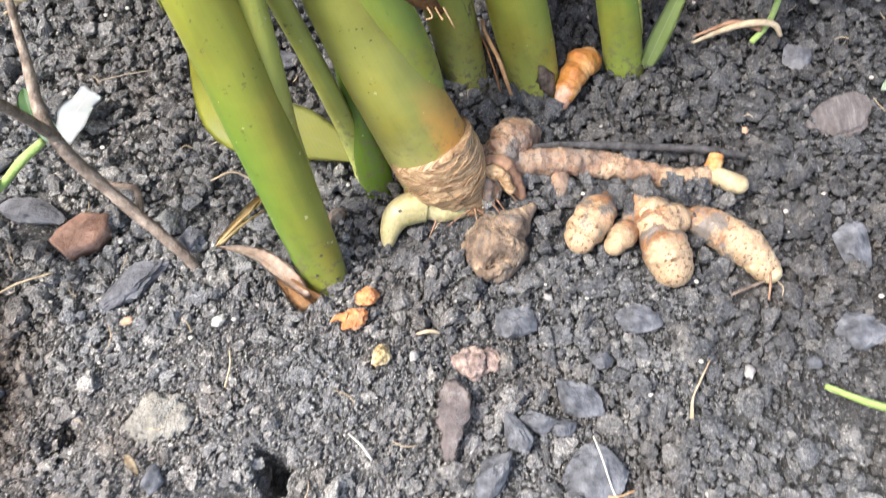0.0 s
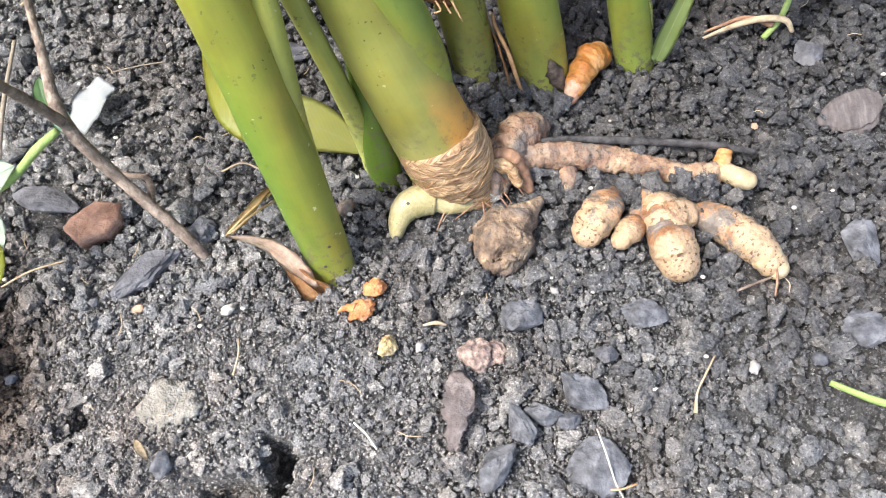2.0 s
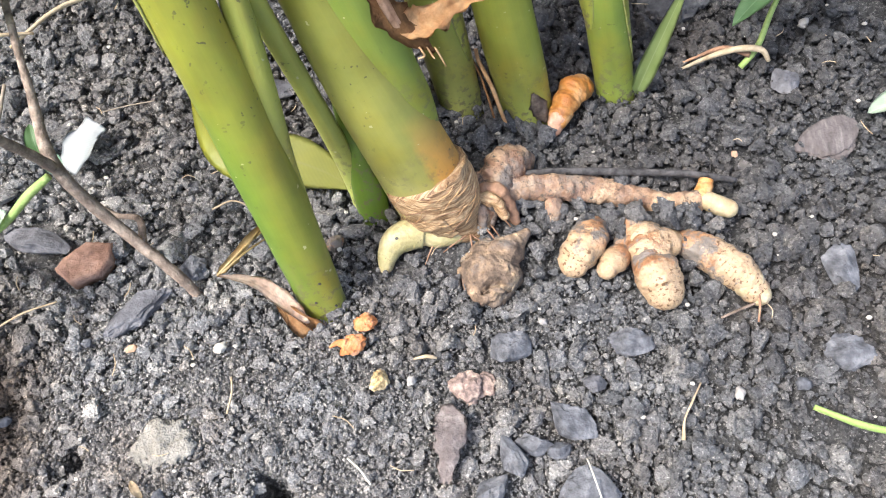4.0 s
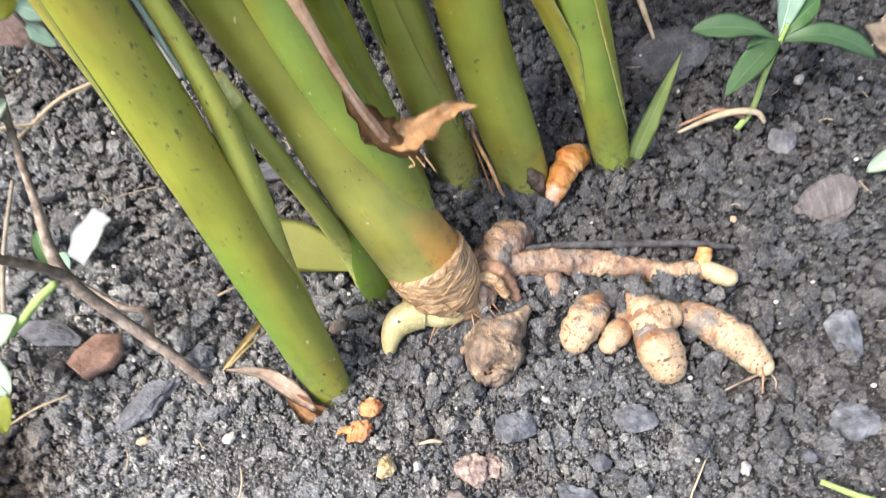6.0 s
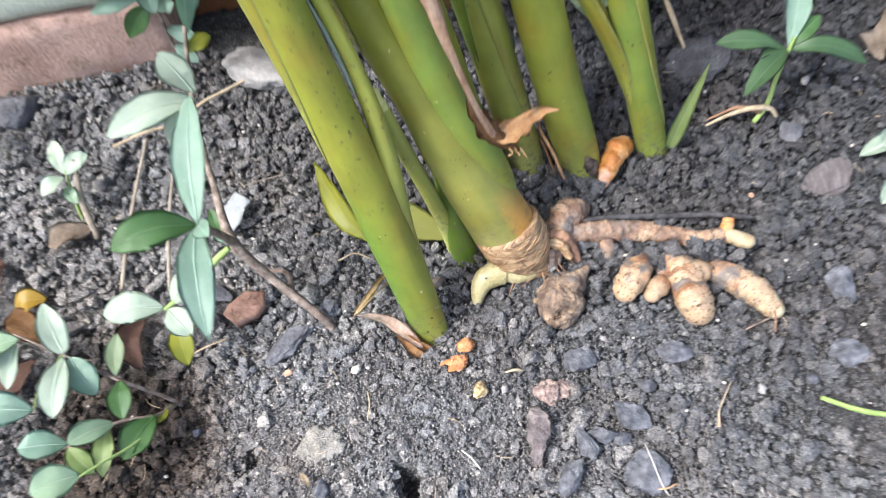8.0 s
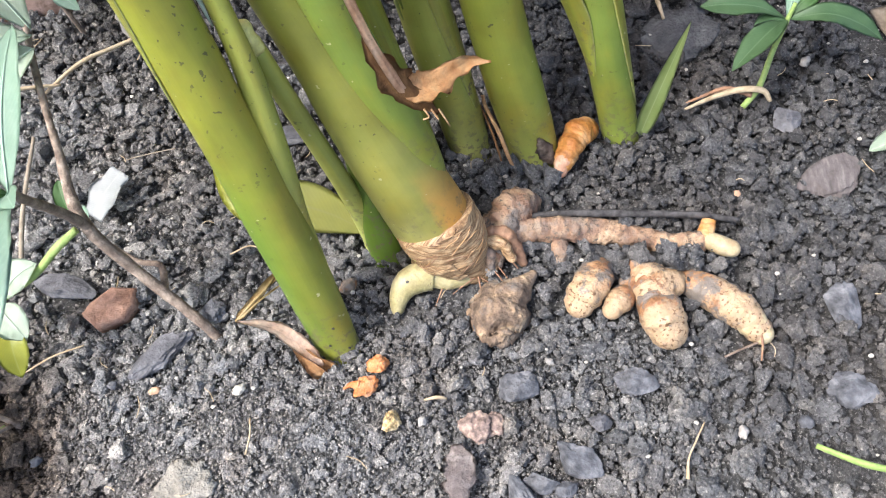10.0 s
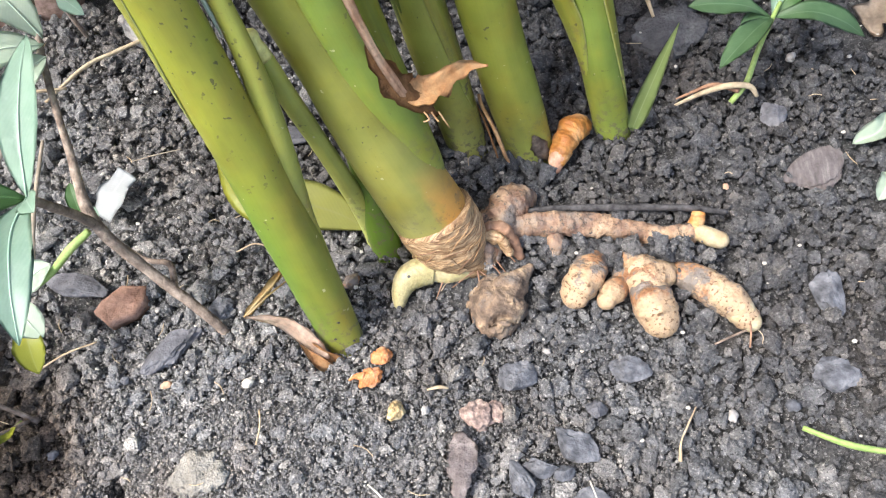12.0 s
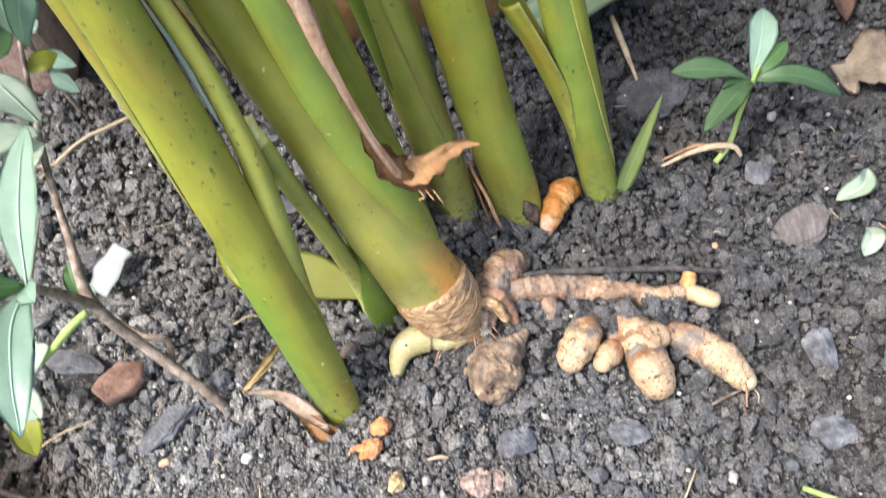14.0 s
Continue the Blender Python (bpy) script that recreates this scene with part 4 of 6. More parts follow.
part("bud", tube([(0.166, 0.231, 0.008, 0.0046), (0.168, 0.236, 0.009, 0.0042), (0.169, 0.240, 0.010, 0.0038)], 10, 12, 1.0, 0.08, 150, 0.06, 0.003, (True, False)), M_ORANGE, mother, "amber cut bud")
part("bud", tube([(0.088, 0.232, 0.005, 0.0045), (0.089, 0.225, 0.003, 0.0052), (0.089, 0.221, 0.000, 0.0040)], 10, 12, 1.0, 0.12, 140, 0.05, 0.003, (True, True)), M_RHIZ_DULL, mother)
part("shoot", tube([(0.037, 0.208, 0.005, 0.0048), (0.029, 0.2065, 0.0065, 0.0058), (0.0225, 0.2070, 0.0080, 0.0064), (0.0205, 0.2073, 0.0083, 0.0078), (0.0135, 0.2065, 0.009, 0.0084), (0.0065, 0.2025, 0.0085, 0.0078), (0.0030, 0.1965, 0.006, 0.0058), (0.0018, 0.1915, 0.002, 0.0040)], 34, 16, 0.95, 0.05, 110, 0.035, 0.0048, (True, True)), M_SHOOT, mother, "pale yellow-green young shoot")
part("scar", rock((0.0078, 0.2010, 0.0160), (0.0010, 0.0010, 0.0006), 4, 0.2, subdiv=2), M_BLACK, mother, "small dark spot")
for k, (a, b, r) in enumerate((((0.052, 0.226, 0.008), (0.059, 0.207, 0.001), 0.0036), ((0.055, 0.228, 0.009), (0.076, 0.212, 0.002), 0.0034), ((0.050, 0.218, 0.007), (0.047, 0.208, 0.001), 0.0040),
                               ((0.044, 0.213, 0.006), (0.037, 0.204, 0.001), 0.0034), ((0.053, 0.222, 0.007), (0.053, 0.209, 0.003), 0.0028), ((0.050, 0.224, 0.016), (0.066, 0.214, 0.012), 0.0030), ((0.047, 0.219, 0.012), (0.056, 0.208, 0.007), 0.0032), ((0.052, 0.229, 0.016), (0.072, 0.222, 0.008), 0.0032), ((0.056, 0.231, 0.010), (0.068, 0.219, 0.002), 0.0026))):
    b = tuple(a[i] + (b[i] - a[i]) * (0.50 + 0.14 * (k % 3)) for i in range(3))
    m_ = tuple((a[i] + b[i]) / 2 + (0.003 if i == 2 else 0.0015) for i in range(3))
    part("root", tube([(*a, r * 1.5), (*m_, r * 1.3), (*b, r * 0.95)], 20, 14, 0.85, 0.34, 190, 0.06, 0.003, (True, True), seed=k), (M_RHIZ_DULL, M_ROOT, M_FIBRE)[k % 3], mother)
rr = random.Random(5)
for k in range(9):
    x0, y0 = rr.uniform(0.030, 0.060), rr.uniform(0.208, 0.226)
    a = rr.uniform(-2.6, -0.4)
    l_ = rr.uniform(0.010, 0.022)
    part("rootlet", tube([(x0, y0, 0.008, 0.0006), (x0 + l_ * 0.5 * math.cos(a), y0 + l_ * 0.5 * math.sin(a), 0.007, 0.0005), (x0 + l_ * math.cos(a), y0 + l_ * math.sin(a), 0.002, 0.0003)], 8, 5), M_ROOT, mother)
# second stem parting from the first higher up
part("side_stem", tube([(0.022, 0.239, 0.040, 0.0085), (0.018, 0.241, 0.060, 0.0110), (0.0115, 0.244, 0.085, 0.0120), (-0.004, 0.251, 0.130, 0.0110), (-0.017, 0.259, 0.170, 0.0100), (-0.031, 0.270, 0.220, 0.0090), (-0.044, 0.279, 0.268, 0.0078), (-0.060, 0.290, 0.330, 0.0074), (-0.082, 0.305, 0.420, 0.0072)], 60, 20, 0.85, 0.02, 40, seed=6), M_STEM_COOL, mother, "cool green inner stem parting upward")
# the long dry sheath on the stem, with its torn flap
part("dry_sheath", blade([(0.020, 0.229, 0.130), (0.012, 0.229, 0.150), (0.003, 0.232, 0.178), (-0.004, 0.236, 0.205), (-0.012, 0.244, 0.230), (-0.022, 0.251, 0.252), (-0.032, 0.257, 0.268)], 0.0080, -0.3, (0.25, -0.85, 0.35), 50, 8, 0.75, 0.25, 0.0012, 2, 0.45, 0.45), M_BROWNSHEATH, mother, "pinkish-brown dry sheath")
part("dry_sheath", blade([(0.003, 0.236, 0.174), (0.006, 0.233, 0.160), (0.012, 0.230, 0.147), (0.020, 0.229, 0.136), (0.029, 0.228, 0.127)], 0.0120, -0.4, (0.5, -0.8, 0.3), 24, 8, 0.6, 0.35, 0.0008, 1, 0.2, 0.6), M_HUSK_DARK, mother, "dark brown torn sheath")
part("flap", blade([(0.015, 0.230, 0.139), (0.022, 0.233, 0.137), (0.030, 0.238, 0.136), (0.040, 0.245, 0.137), (0.050, 0.246, 0.137)], 0.0125, 0.35, (0.1, -0.5, 0.9), 30, 10, 0.25, 0.35, 0.0006, 3, 0.10, 0.5), M_FLAP, mother, "torn tan husk flap")
for k in range(3):
    x0 = 0.023 + 0.0030 * k
    part("fibre", tube([(x0, 0.228, 0.130, 0.0004), (x0 + 0.002, 0.227, 0.126, 0.0004), (x0 + rr.uniform(-0.002, 0.005), 0.226, 0.122 + rr.uniform(-0.003, 0.004), 0.0003)], 6, 5), M_HUSK, mother)

# black root lying along the finger
tagged(solid("black_stalk", tube([(0.072, 0.2425, 0.010, 0.0020), (0.090, 0.2430, 0.012, 0.0023), (0.112, 0.2432, 0.012, 0.0024), (0.140, 0.2432, 0.0115, 0.0024), (0.165, 0.2430, 0.010, 0.0022), (0.186, 0.2420, 0.006, 0.0018)], 50, 12, 0.8, 0.20, 200), M_BLACK, (0.072, 0.241, 0.0), "long thin black root lying on the soil", "stalk"), kind="")

# cut stub and the short dark shoot beside it
stub = thing("cut_plant", (-0.016, 0.236, 0.0), "slim green stem cut off short with a pale top", "plant", "turmeric stems")
part("stem", tube([(-0.009, 0.224, -0.004, 0.0066), (-0.016, 0.234, 0.022, 0.0058), (-0.025, 0.239, 0.065, 0.0052), (-0.036, 0.242, 0.115, 0.0050), (-0.044, 0.244, 0.150, 0.0054)], 34, 14, 0.75, 0.03, 60), M_STEM_STUB, stub)
part("cut_end", tube([(-0.0435, 0.2435, 0.148, 0.0056), (-0.0462, 0.2442, 0.156, 0.0062), (-0.0474, 0.2446, 0.160, 0.0058)], 10, 14, 0.8, 0.16, 170), M_CUT, stub, "pale cut end")
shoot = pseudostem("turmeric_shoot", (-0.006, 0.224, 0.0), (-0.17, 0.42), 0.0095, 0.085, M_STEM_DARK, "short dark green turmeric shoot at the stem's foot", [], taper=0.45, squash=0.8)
yleaf = thing("yellow_leaf", (-0.03, 0.236, 0.0), "yellowing turmeric leaf blade bent over at the ground", "leaf")
part("blade", blade([(-0.109, 0.290, 0.022), (-0.097, 0.266, 0.020), (-0.084, 0.245, 0.017), (-0.066, 0.231, 0.012)], 0.017, 0.2, (-0.35, -0.5, 0.8), 18, 6, 0.5, 0.1, 0.0006, 1, 0.12), M_YELLOW, yleaf)
part("blade", blade([(-0.074, 0.252, 0.020), (-0.050, 0.245, 0.018), (-0.032, 0.240, 0.014), (-0.016, 0.233, 0.008)], 0.027, 0.1, (0.1, -0.5, 0.9), 18, 8, 0.35, 0.05, 0.0006, 4, 0.05), M_OLIVE, yleaf, "dull olive half of the leaf")

third = pseudostem("turmeric_plant", (0.039, 0.297, 0.0), (-0.228, 0.19), 0.0134, H_STEM, M_STEM_PALE, "slender green turmeric stem within the clump",
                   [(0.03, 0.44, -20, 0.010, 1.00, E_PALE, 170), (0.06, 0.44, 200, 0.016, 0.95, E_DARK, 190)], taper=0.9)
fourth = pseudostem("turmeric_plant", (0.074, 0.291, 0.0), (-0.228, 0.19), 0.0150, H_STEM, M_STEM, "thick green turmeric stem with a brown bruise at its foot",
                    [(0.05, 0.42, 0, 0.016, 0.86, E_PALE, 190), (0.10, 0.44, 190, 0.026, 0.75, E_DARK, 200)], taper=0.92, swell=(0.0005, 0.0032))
part("bruise", blade([(0.0879, 0.2804, 0.002), (0.0847, 0.2813, 0.010), (0.0807, 0.2822, 0.018), (0.0778, 0.2832, 0.025)], 0.010, -0.3, (0.45, -0.85, 0.25), 14, 6, 0.4, 0.1, 0.0005, 6, 0.2, 0.9), M_TWIG, fourth, "purple-brown bruise")
fifth = pseudostem("turmeric_plant", (0.128, 0.304, 0.0), (-0.268, 0.19), 0.0115, H_STEM, M_STEM_COOL, "green turmeric stem at the clump's edge with a young side leaf",
                   [(0.02, 0.40, 0, 0.004, 1.02, E_STEM, 170), (0.035, 0.140, 185, 0.020, 0.92, E_STEM, 190)], taper=0.72)
part("side_leaf", blade([(0.139, 0.300, 0.002), (0.141, 0.301, 0.030), (0.144, 0.303, 0.062), (0.147, 0.305, 0.092)], 0.0105, 0.25, (-0.3, -0.9, 0.3), 18, 6, 0.28, 0.0, 0.0006, 2, 0.02), M_YOUNG, fifth, "narrow pointed young leaf")
pseudostem("turmeric_plant", (0.014, 0.286, 0.0), (-0.205, 0.08), 0.0105, H_STEM, M_STEM, "olive green turmeric stem behind the stout one",
                   [(0.05, 0.42, -40, 0.008, 0.95, E_STEM, 190)], taper=0.95)
for q in ([(0.047, 0.309, 0.030), (0.049, 0.304, 0.025), (0.056, 0.288, 0.024), (0.0615, 0.2785, 0.014), (0.0655, 0.2765, 0.003)], [(0.044, 0.312, 0.020), (0.050, 0.298, 0.020), (0.0560, 0.2835, 0.012), (0.0590, 0.2780, 0.003)]):
    solid("dry_straw", tube([(*p, 0.0011) for p in q], 16, 6, 0.6, 0.2, 150), M_HUSK if q[0][0] > 0.045 else M_HUSK_DARK, q[-1], "dry brown straw leaning between the stems", "straw")
for q, w in (([(-0.008, 0.345, 0.18), (-0.003, 0.343, 0.15), (0.004, 0.34, 0.12)], 0.012), ([(0.020, 0.325, 0.13), (0.026, 0.322, 0.105), (0.030, 0.320, 0.09)], 0.008)):
    part("torn_edge", blade(q, w, 0.3, (0, -1, 0.2), 10, 4, 0.5, 0.1, 0.0005, 3), M_WEED_PALE, third, "pale torn sheath edge")

# ---- loose rhizomes ----
cluster = thing("turmeric_rhizome", (0.135, 0.195, 0.0), "cluster of knobbly orange-tan rhizome fingers half in the soil", "rhizome", "rhizomes")
for k, (pts, lump, pitch) in enumerate((
        ([(0.109, 0.213, 0.002, 0.0080), (0.106, 0.207, 0.005, 0.0100), (0.102, 0.200, 0.006, 0.0106), (0.0985, 0.1945, 0.004, 0.0086)], 0.20, 0.0075),
        ([(0.124, 0.201, 0.002, 0.0058), (0.119, 0.196, 0.004, 0.0074), (0.1155, 0.1915, 0.003, 0.0062)], 0.16, 0.0060),
        ([(0.133, 0.221, -0.003, 0.0080), (0.132, 0.213, 0.003, 0.0100), (0.135, 0.205, 0.006, 0.0104), (0.138, 0.198, 0.006, 0.0102)], 0.16, 0.0070),
        ([(0.126, 0.206, 0.002, 0.0066), (0.134, 0.2025, 0.007, 0.0088), (0.144, 0.204, 0.006, 0.0086), (0.153, 0.209, -0.002, 0.0056)], 0.18, 0.0065),
        ([(0.137, 0.196, 0.004, 0.0106), (0.1395, 0.1885, 0.005, 0.0126), (0.1425, 0.1805, 0.0035, 0.0112)], 0.12, 0.0068))):
    part("knob", tube(pts, 60, 30, 0.92, lump, 125, 0.055, pitch, (True, True), seed=k + 1), M_RHIZ, cluster)
part("finger", tube([(0.149, 0.213, -0.005, 0.0050), (0.157, 0.2075, 0.0005, 0.0078), (0.166, 0.201, 0.004, 0.0096), (0.175, 0.194, 0.005, 0.0104), (0.183, 0.1865, 0.005, 0.0094), (0.187, 0.1815, 0.004, 0.0084)], 90, 30, 0.92, 0.17, 120, 0.05, 0.0070, (True, True), seed=6), M_RHIZ, cluster)
part("bud", tube([(0.1855, 0.1832, 0.0046, 0.0086), (0.1893, 0.1785, 0.004, 0.0066)], 14, 20, 0.9, 0.10, 130, 0, 0.004, (True, True)), M_TIP, cluster, "pale cream bud tip")
corm = thing("turmeric_corm", (0.056, 0.188, 0.0), "round soil-crusted brown mother corm on the soil", "rhizome", "rhizomes")


def corm_body():
    """A lumpy corm with a cracked mouth and a pale lip below it."""
    bm = rock((0.056, 0.188, 0.005), (0.0164, 0.0172, 0.0128), 17, 0.26, 1.6, subdiv=5, facets=0.5)
    for v in bm.verts:
        x, y, z = v.co
        if z < 0.006:
            continue
        gap = y - (0.1765 + 0.0024 * math.cos((x - 0.0585) / 0.0042))
        run = math.exp(-((x - 0.0585) / 0.0080) ** 4)
        v.co.z -= run * 0.0125 * math.exp(-(gap / 0.0015) ** 2)
        v.co.z += run * 0.0016 * math.exp(-((gap + 0.0040) / 0.0022) ** 2)
        v.co.z += 0.0018 * math.exp(-(((x - 0.053) / 0.005) ** 2 + ((y - 0.190) / 0.004) ** 2))
        v.co.z += 0.0011 * noise.noise(Vector((x, y, z)) * 420) + 0.0008 * noise.noise(Vector((x, y, z)) * 900)
    return bm


part("body", corm_body(), M_CORM, corm)
part("neck", tube([(0.058, 0.192, 0.003, 0.0118), (0.065, 0.200, 0.006, 0.0092), (0.0735, 0.2085, 0.007, 0.0030)], 30, 20, 0.8, 0.30, 150, 0, 0.004, (True, True)), M_CORM, corm, "pointed broken neck")
orange = thing("turmeric_rhizome", (0.098, 0.290, 0.0), "bright orange rhizome finger poking out between two stems", "rhizome", "rhizomes")
part("finger", tube([(0.107, 0.303, 0.002, 0.0080), (0.103, 0.298, 0.008, 0.0088), (0.0985, 0.291, 0.009, 0.0078), (0.0955, 0.2845, 0.008, 0.0070), (0.0932, 0.2790, 0.006, 0.0056)], 80, 26, 0.95, 0.18, 150, 0.11, 0.0078, (True, True), seed=7), M_ORANGE, orange)
part("bud", tube([(0.0938, 0.2800, 0.0075, 0.0056), (0.0915, 0.2745, 0.0045, 0.0042)], 8, 12, 0.95, 0.06, 150, 0.04, 0.003, (True, True)), M_BUD, orange, "pinkish bud tip")
for k, (x, y, s, m) in enumerate(((-0.007, 0.159, 0.0056, M_BIT), (-0.012, 0.147, 0.0064, M_BIT), (-0.025, 0.203, 0.0050, M_RHIZ), (0.002, 0.130, 0.0062, M_CRUMBLY))):
    b = rock((x, y, land(x, y) + 0.003), (s, s * 0.8, s * 0.7), 20 + k, 0.40, 1.9, 25 * k, subdiv=4, facets=0.6)
    lab = ("broken bright orange rhizome piece", "broken bright orange rhizome piece with a pointed end", "small tan rhizome scrap behind the stem", "yellowish rhizome crumb on the soil")[k]
    if k == 1:
        b = join(b, tube([(x - 0.002, y, land(x, y) + 0.004, 0.004), (x - 0.007, y + 0.001, land(x, y) + 0.003, 0.002), (x - 0.011, y - 0.001, land(x, y) + 0.002, 0.0006)], 10, 8, 0.8, 0.1, 150))
    solid("rhizome_piece", b, m, (x, y, land(x, y)), lab, "rhizome", "rhizome scraps")
    keep_clear(x, y, s)
solid("rhizome_slice", join(rock((0.0435, 0.129, 0.002), (0.0092, 0.0078, 0.0042), 31, 0.55, 1.9, subdiv=4, facets=0.5), rock((0.053, 0.131, 0.002), (0.0062, 0.0060, 0.0036), 33, 0.55, 1.9, subdiv=4, facets=0.5)), M_PINK, (0.045, 0.129, 0.0), "dry pinkish slice of rhizome on the soil", "rhizome")
keep_clear(0.046, 0.130, 0.011)
for x, y, r in ((0.10, 0.203, 0.011), (0.117, 0.194, 0.007), (0.136, 0.200, 0.009), (0.141, 0.186, 0.013), (0.17, 0.197, 0.009), (0.186, 0.183, 0.009), (0.08, 0.234, 0.004), (0.12, 0.233, 0.003), (0.173, 0.227, 0.007), (0.056, 0.187, 0.016), (0.015, 0.207, 0.009), (0.003, 0.197, 0.007), (0.03, 0.217, 0.02), (0.095, 0.285, 0.009)):
    keep_clear(x, y, r)


# ---- stones and scraps on the soil ----
def on_soil(x, y, up=0.0):
    return (x, y, land(x, y) + up)


def stone(name, x, y, size, seed, material, label, turn=0.0, up=0.3, facets=0.8, rough=0.22, category="stone", group=""):
    b = rock(on_soil(x, y, size[2] * up), size, seed, rough + 0.1, 1.3, turn, 4, facets)
    keep_clear(x, y, (size[0] + size[1]) * 0.45)
    return solid(name, b, material, on_soil(x, y), label, category, group, smooth=facets < 0.5)


def broken_brick(at, size, turn, seed):
    """A flat chip with straight broken sides, blunt corners and a rough face."""
    bm = bmesh.new()
    rings, n = [], 42
    corners = [(0.05, 0.95), (0.98, 0.86), (1.0, 0.02), (0.62, -0.55), (-0.35, -1.0), (-0.98, -0.30), (-0.72, 0.22)]
    rim = []
    for k in range(n):
        u = k / n * len(corners)
        a, b = corners[int(u)], corners[(int(u) + 1) % len(corners)]
        f = u - int(u)
        rim.append(Vector((a[0] + (b[0] - a[0]) * f, a[1] + (b[1] - a[1]) * f)) * 0.93)
    rot = Matrix.Rotation(radians(turn), 3, "Z")
    for r, z in ((1.02, -1.0), (1.03, 0.55), (0.985, 0.9), (0.88, 1.0), (0.66, 1.02), (0.40, 1.0), (0.18, 1.0)):
        row = []
        for p in rim:
            q = Vector((p.x * r * 2.1 + seed, p.y * r * 2.1, z))
            w = 1 + 0.045 * noise.noise(q * 1.7)
            h = z + (0.20 * noise.noise(q) + 0.14 * noise.noise(q * 3.3) if z > 0 else 0)
            row.append(bm.verts.new(rot @ Vector((p.x * r * w * size[0], p.y * r * w * size[1], h * size[2])) + Vector(at)))
        rings.append(row)
    for a, b in zip(rings, rings[1:]):
        for k in range(n):
            bm.faces.new((a[k], a[(k + 1) % n], b[(k + 1) % n], b[k]))
    bm.faces.new(rings[-1])
    bm.faces.new(rings[0][::-1])
    bmesh.ops.recalc_face_normals(bm, faces=bm.faces)
    return bm


keep_clear(-0.156, 0.190, 0.014)
solid("brick_piece", broken_brick(on_soil(-0.154, 0.190, 0.004), (0.0148, 0.0125, 0.0050), 4, 4.2), M_CHIP, on_soil(-0.156, 0.190), "flat broken piece of red brick on the soil", "brick piece")
stone("stone", -0.182, 0.203, (0.0210, 0.0085, 0.008), 42, M_SLATE, "dark grey flaky stone beside the brick piece", -8)
stone("stone", -0.124, 0.165, (0.0200, 0.0075, 0.006), 43, M_SLATE, "long dark slaty stone on the soil", 42)
stone("stone", -0.099, 0.188, (0.0080, 0.0070, 0.007), 44, M_COAL, "small blackish stone at the twig's foot", 10)
stone("soil_clod", -0.094, 0.098, (0.0150, 0.0120, 0.0042), 45, M_CLOD, "pale tan clod of dry clay on the mound", 40, -0.42, 0.2, 0.75, "clod")
stone("charcoal", 0.066, 0.148, (0.0110, 0.0090, 0.006), 46, M_COAL, "flat dark charcoal piece on the soil", 20, group="charcoal pieces")
stone("charcoal", 0.093, 0.112, (0.0125, 0.0090, 0.006), 47, M_COAL, "flat dark charcoal piece on the soil", -25, group="charcoal pieces")
stone("charcoal", 0.075, 0.102, (0.0095, 0.0055, 0.006), 48, M_COAL, "small split charcoal piece on the soil", -10, group="charcoal pieces")
stone("charcoal", 0.066, 0.095, (0.0070, 0.0110, 0.006), 49, M_COAL, "small split charcoal piece on the soil", 30, group="charcoal pieces")
stone("charcoal", 0.055, 0.078, (0.0070, 0.0150, 0.006), 50, M_COAL, "long blackish charcoal piece on the soil", -28, group="charcoal pieces")
stone("charcoal", 0.100, 0.081, (0.0150, 0.0130, 0.007), 51, M_COAL, "large flat bluish charcoal piece on the soil", 12, group="charcoal pieces")
stone("charcoal", 0.106, 0.131, (0.0060, 0.0055, 0.005), 52, M_SLATE, "small grey angular stone", 0)
stone("charcoal", 0.126, 0.152, (0.0120, 0.0080, 0.005), 53, M_COAL, "flat grey charcoal piece on the soil", -20, group="charcoal pieces")
stone("charcoal", 0.086, 0.100, (0.0060, 0.0045, 0.005), 55, M_COAL, "small rounded charcoal piece on the soil", 20, group="charcoal pieces")
stone("stone", 0.246, 0.275, (0.0190, 0.0150, 0.004), 54, M_SHALE, "flat brownish stone sunk in the soil", 15, -0.35, 0.6)
stone("stone", 0.226, 0.311, (0.0100, 0.0090, 0.004), 56, M_SLATE, "flat grey stone in the soil", 0, 0.1)
stone("stone", 0.352, 0.414, (0.0220, 0.0130, 0.008), 57, M_REDSTONE, "reddish-brown flat stone on the soil", 10)
stone("stone", -0.352, 0.360, (0.0220, 0.0140, 0.010), 58, M_SLATE, "grey stone at the wall's foot", 30)
stone("stone", -0.160, 0.386, (0.0300, 0.0180, 0.012), 59, M_PEB, "large pale stone at the wall's foot", -20, 0.6, 0.4)
stone("stone", 0.230, 0.150, (0.0120, 0.0095, 0.005), 60, M_COAL, "dull grey stone in the soil", 10, 0.1)
stone("stone", 0.235, 0.195, (0.0100, 0.0140, 0.005), 62, M_COAL, "dull grey stone in the soil", 20, 0.1)
stone("stone", 0.170, 0.378, (0.0260, 0.0220, 0.005), 63, M_CLODGREY, "broad flat grey clod", 10, -0.2, 0.3, 0.35)
stone("stone", -0.075, 0.300, (0.0200, 0.0060, 0.005), 64, M_SLATE, "thin grey stone chip beneath the leaning stem", 5, 0.5)
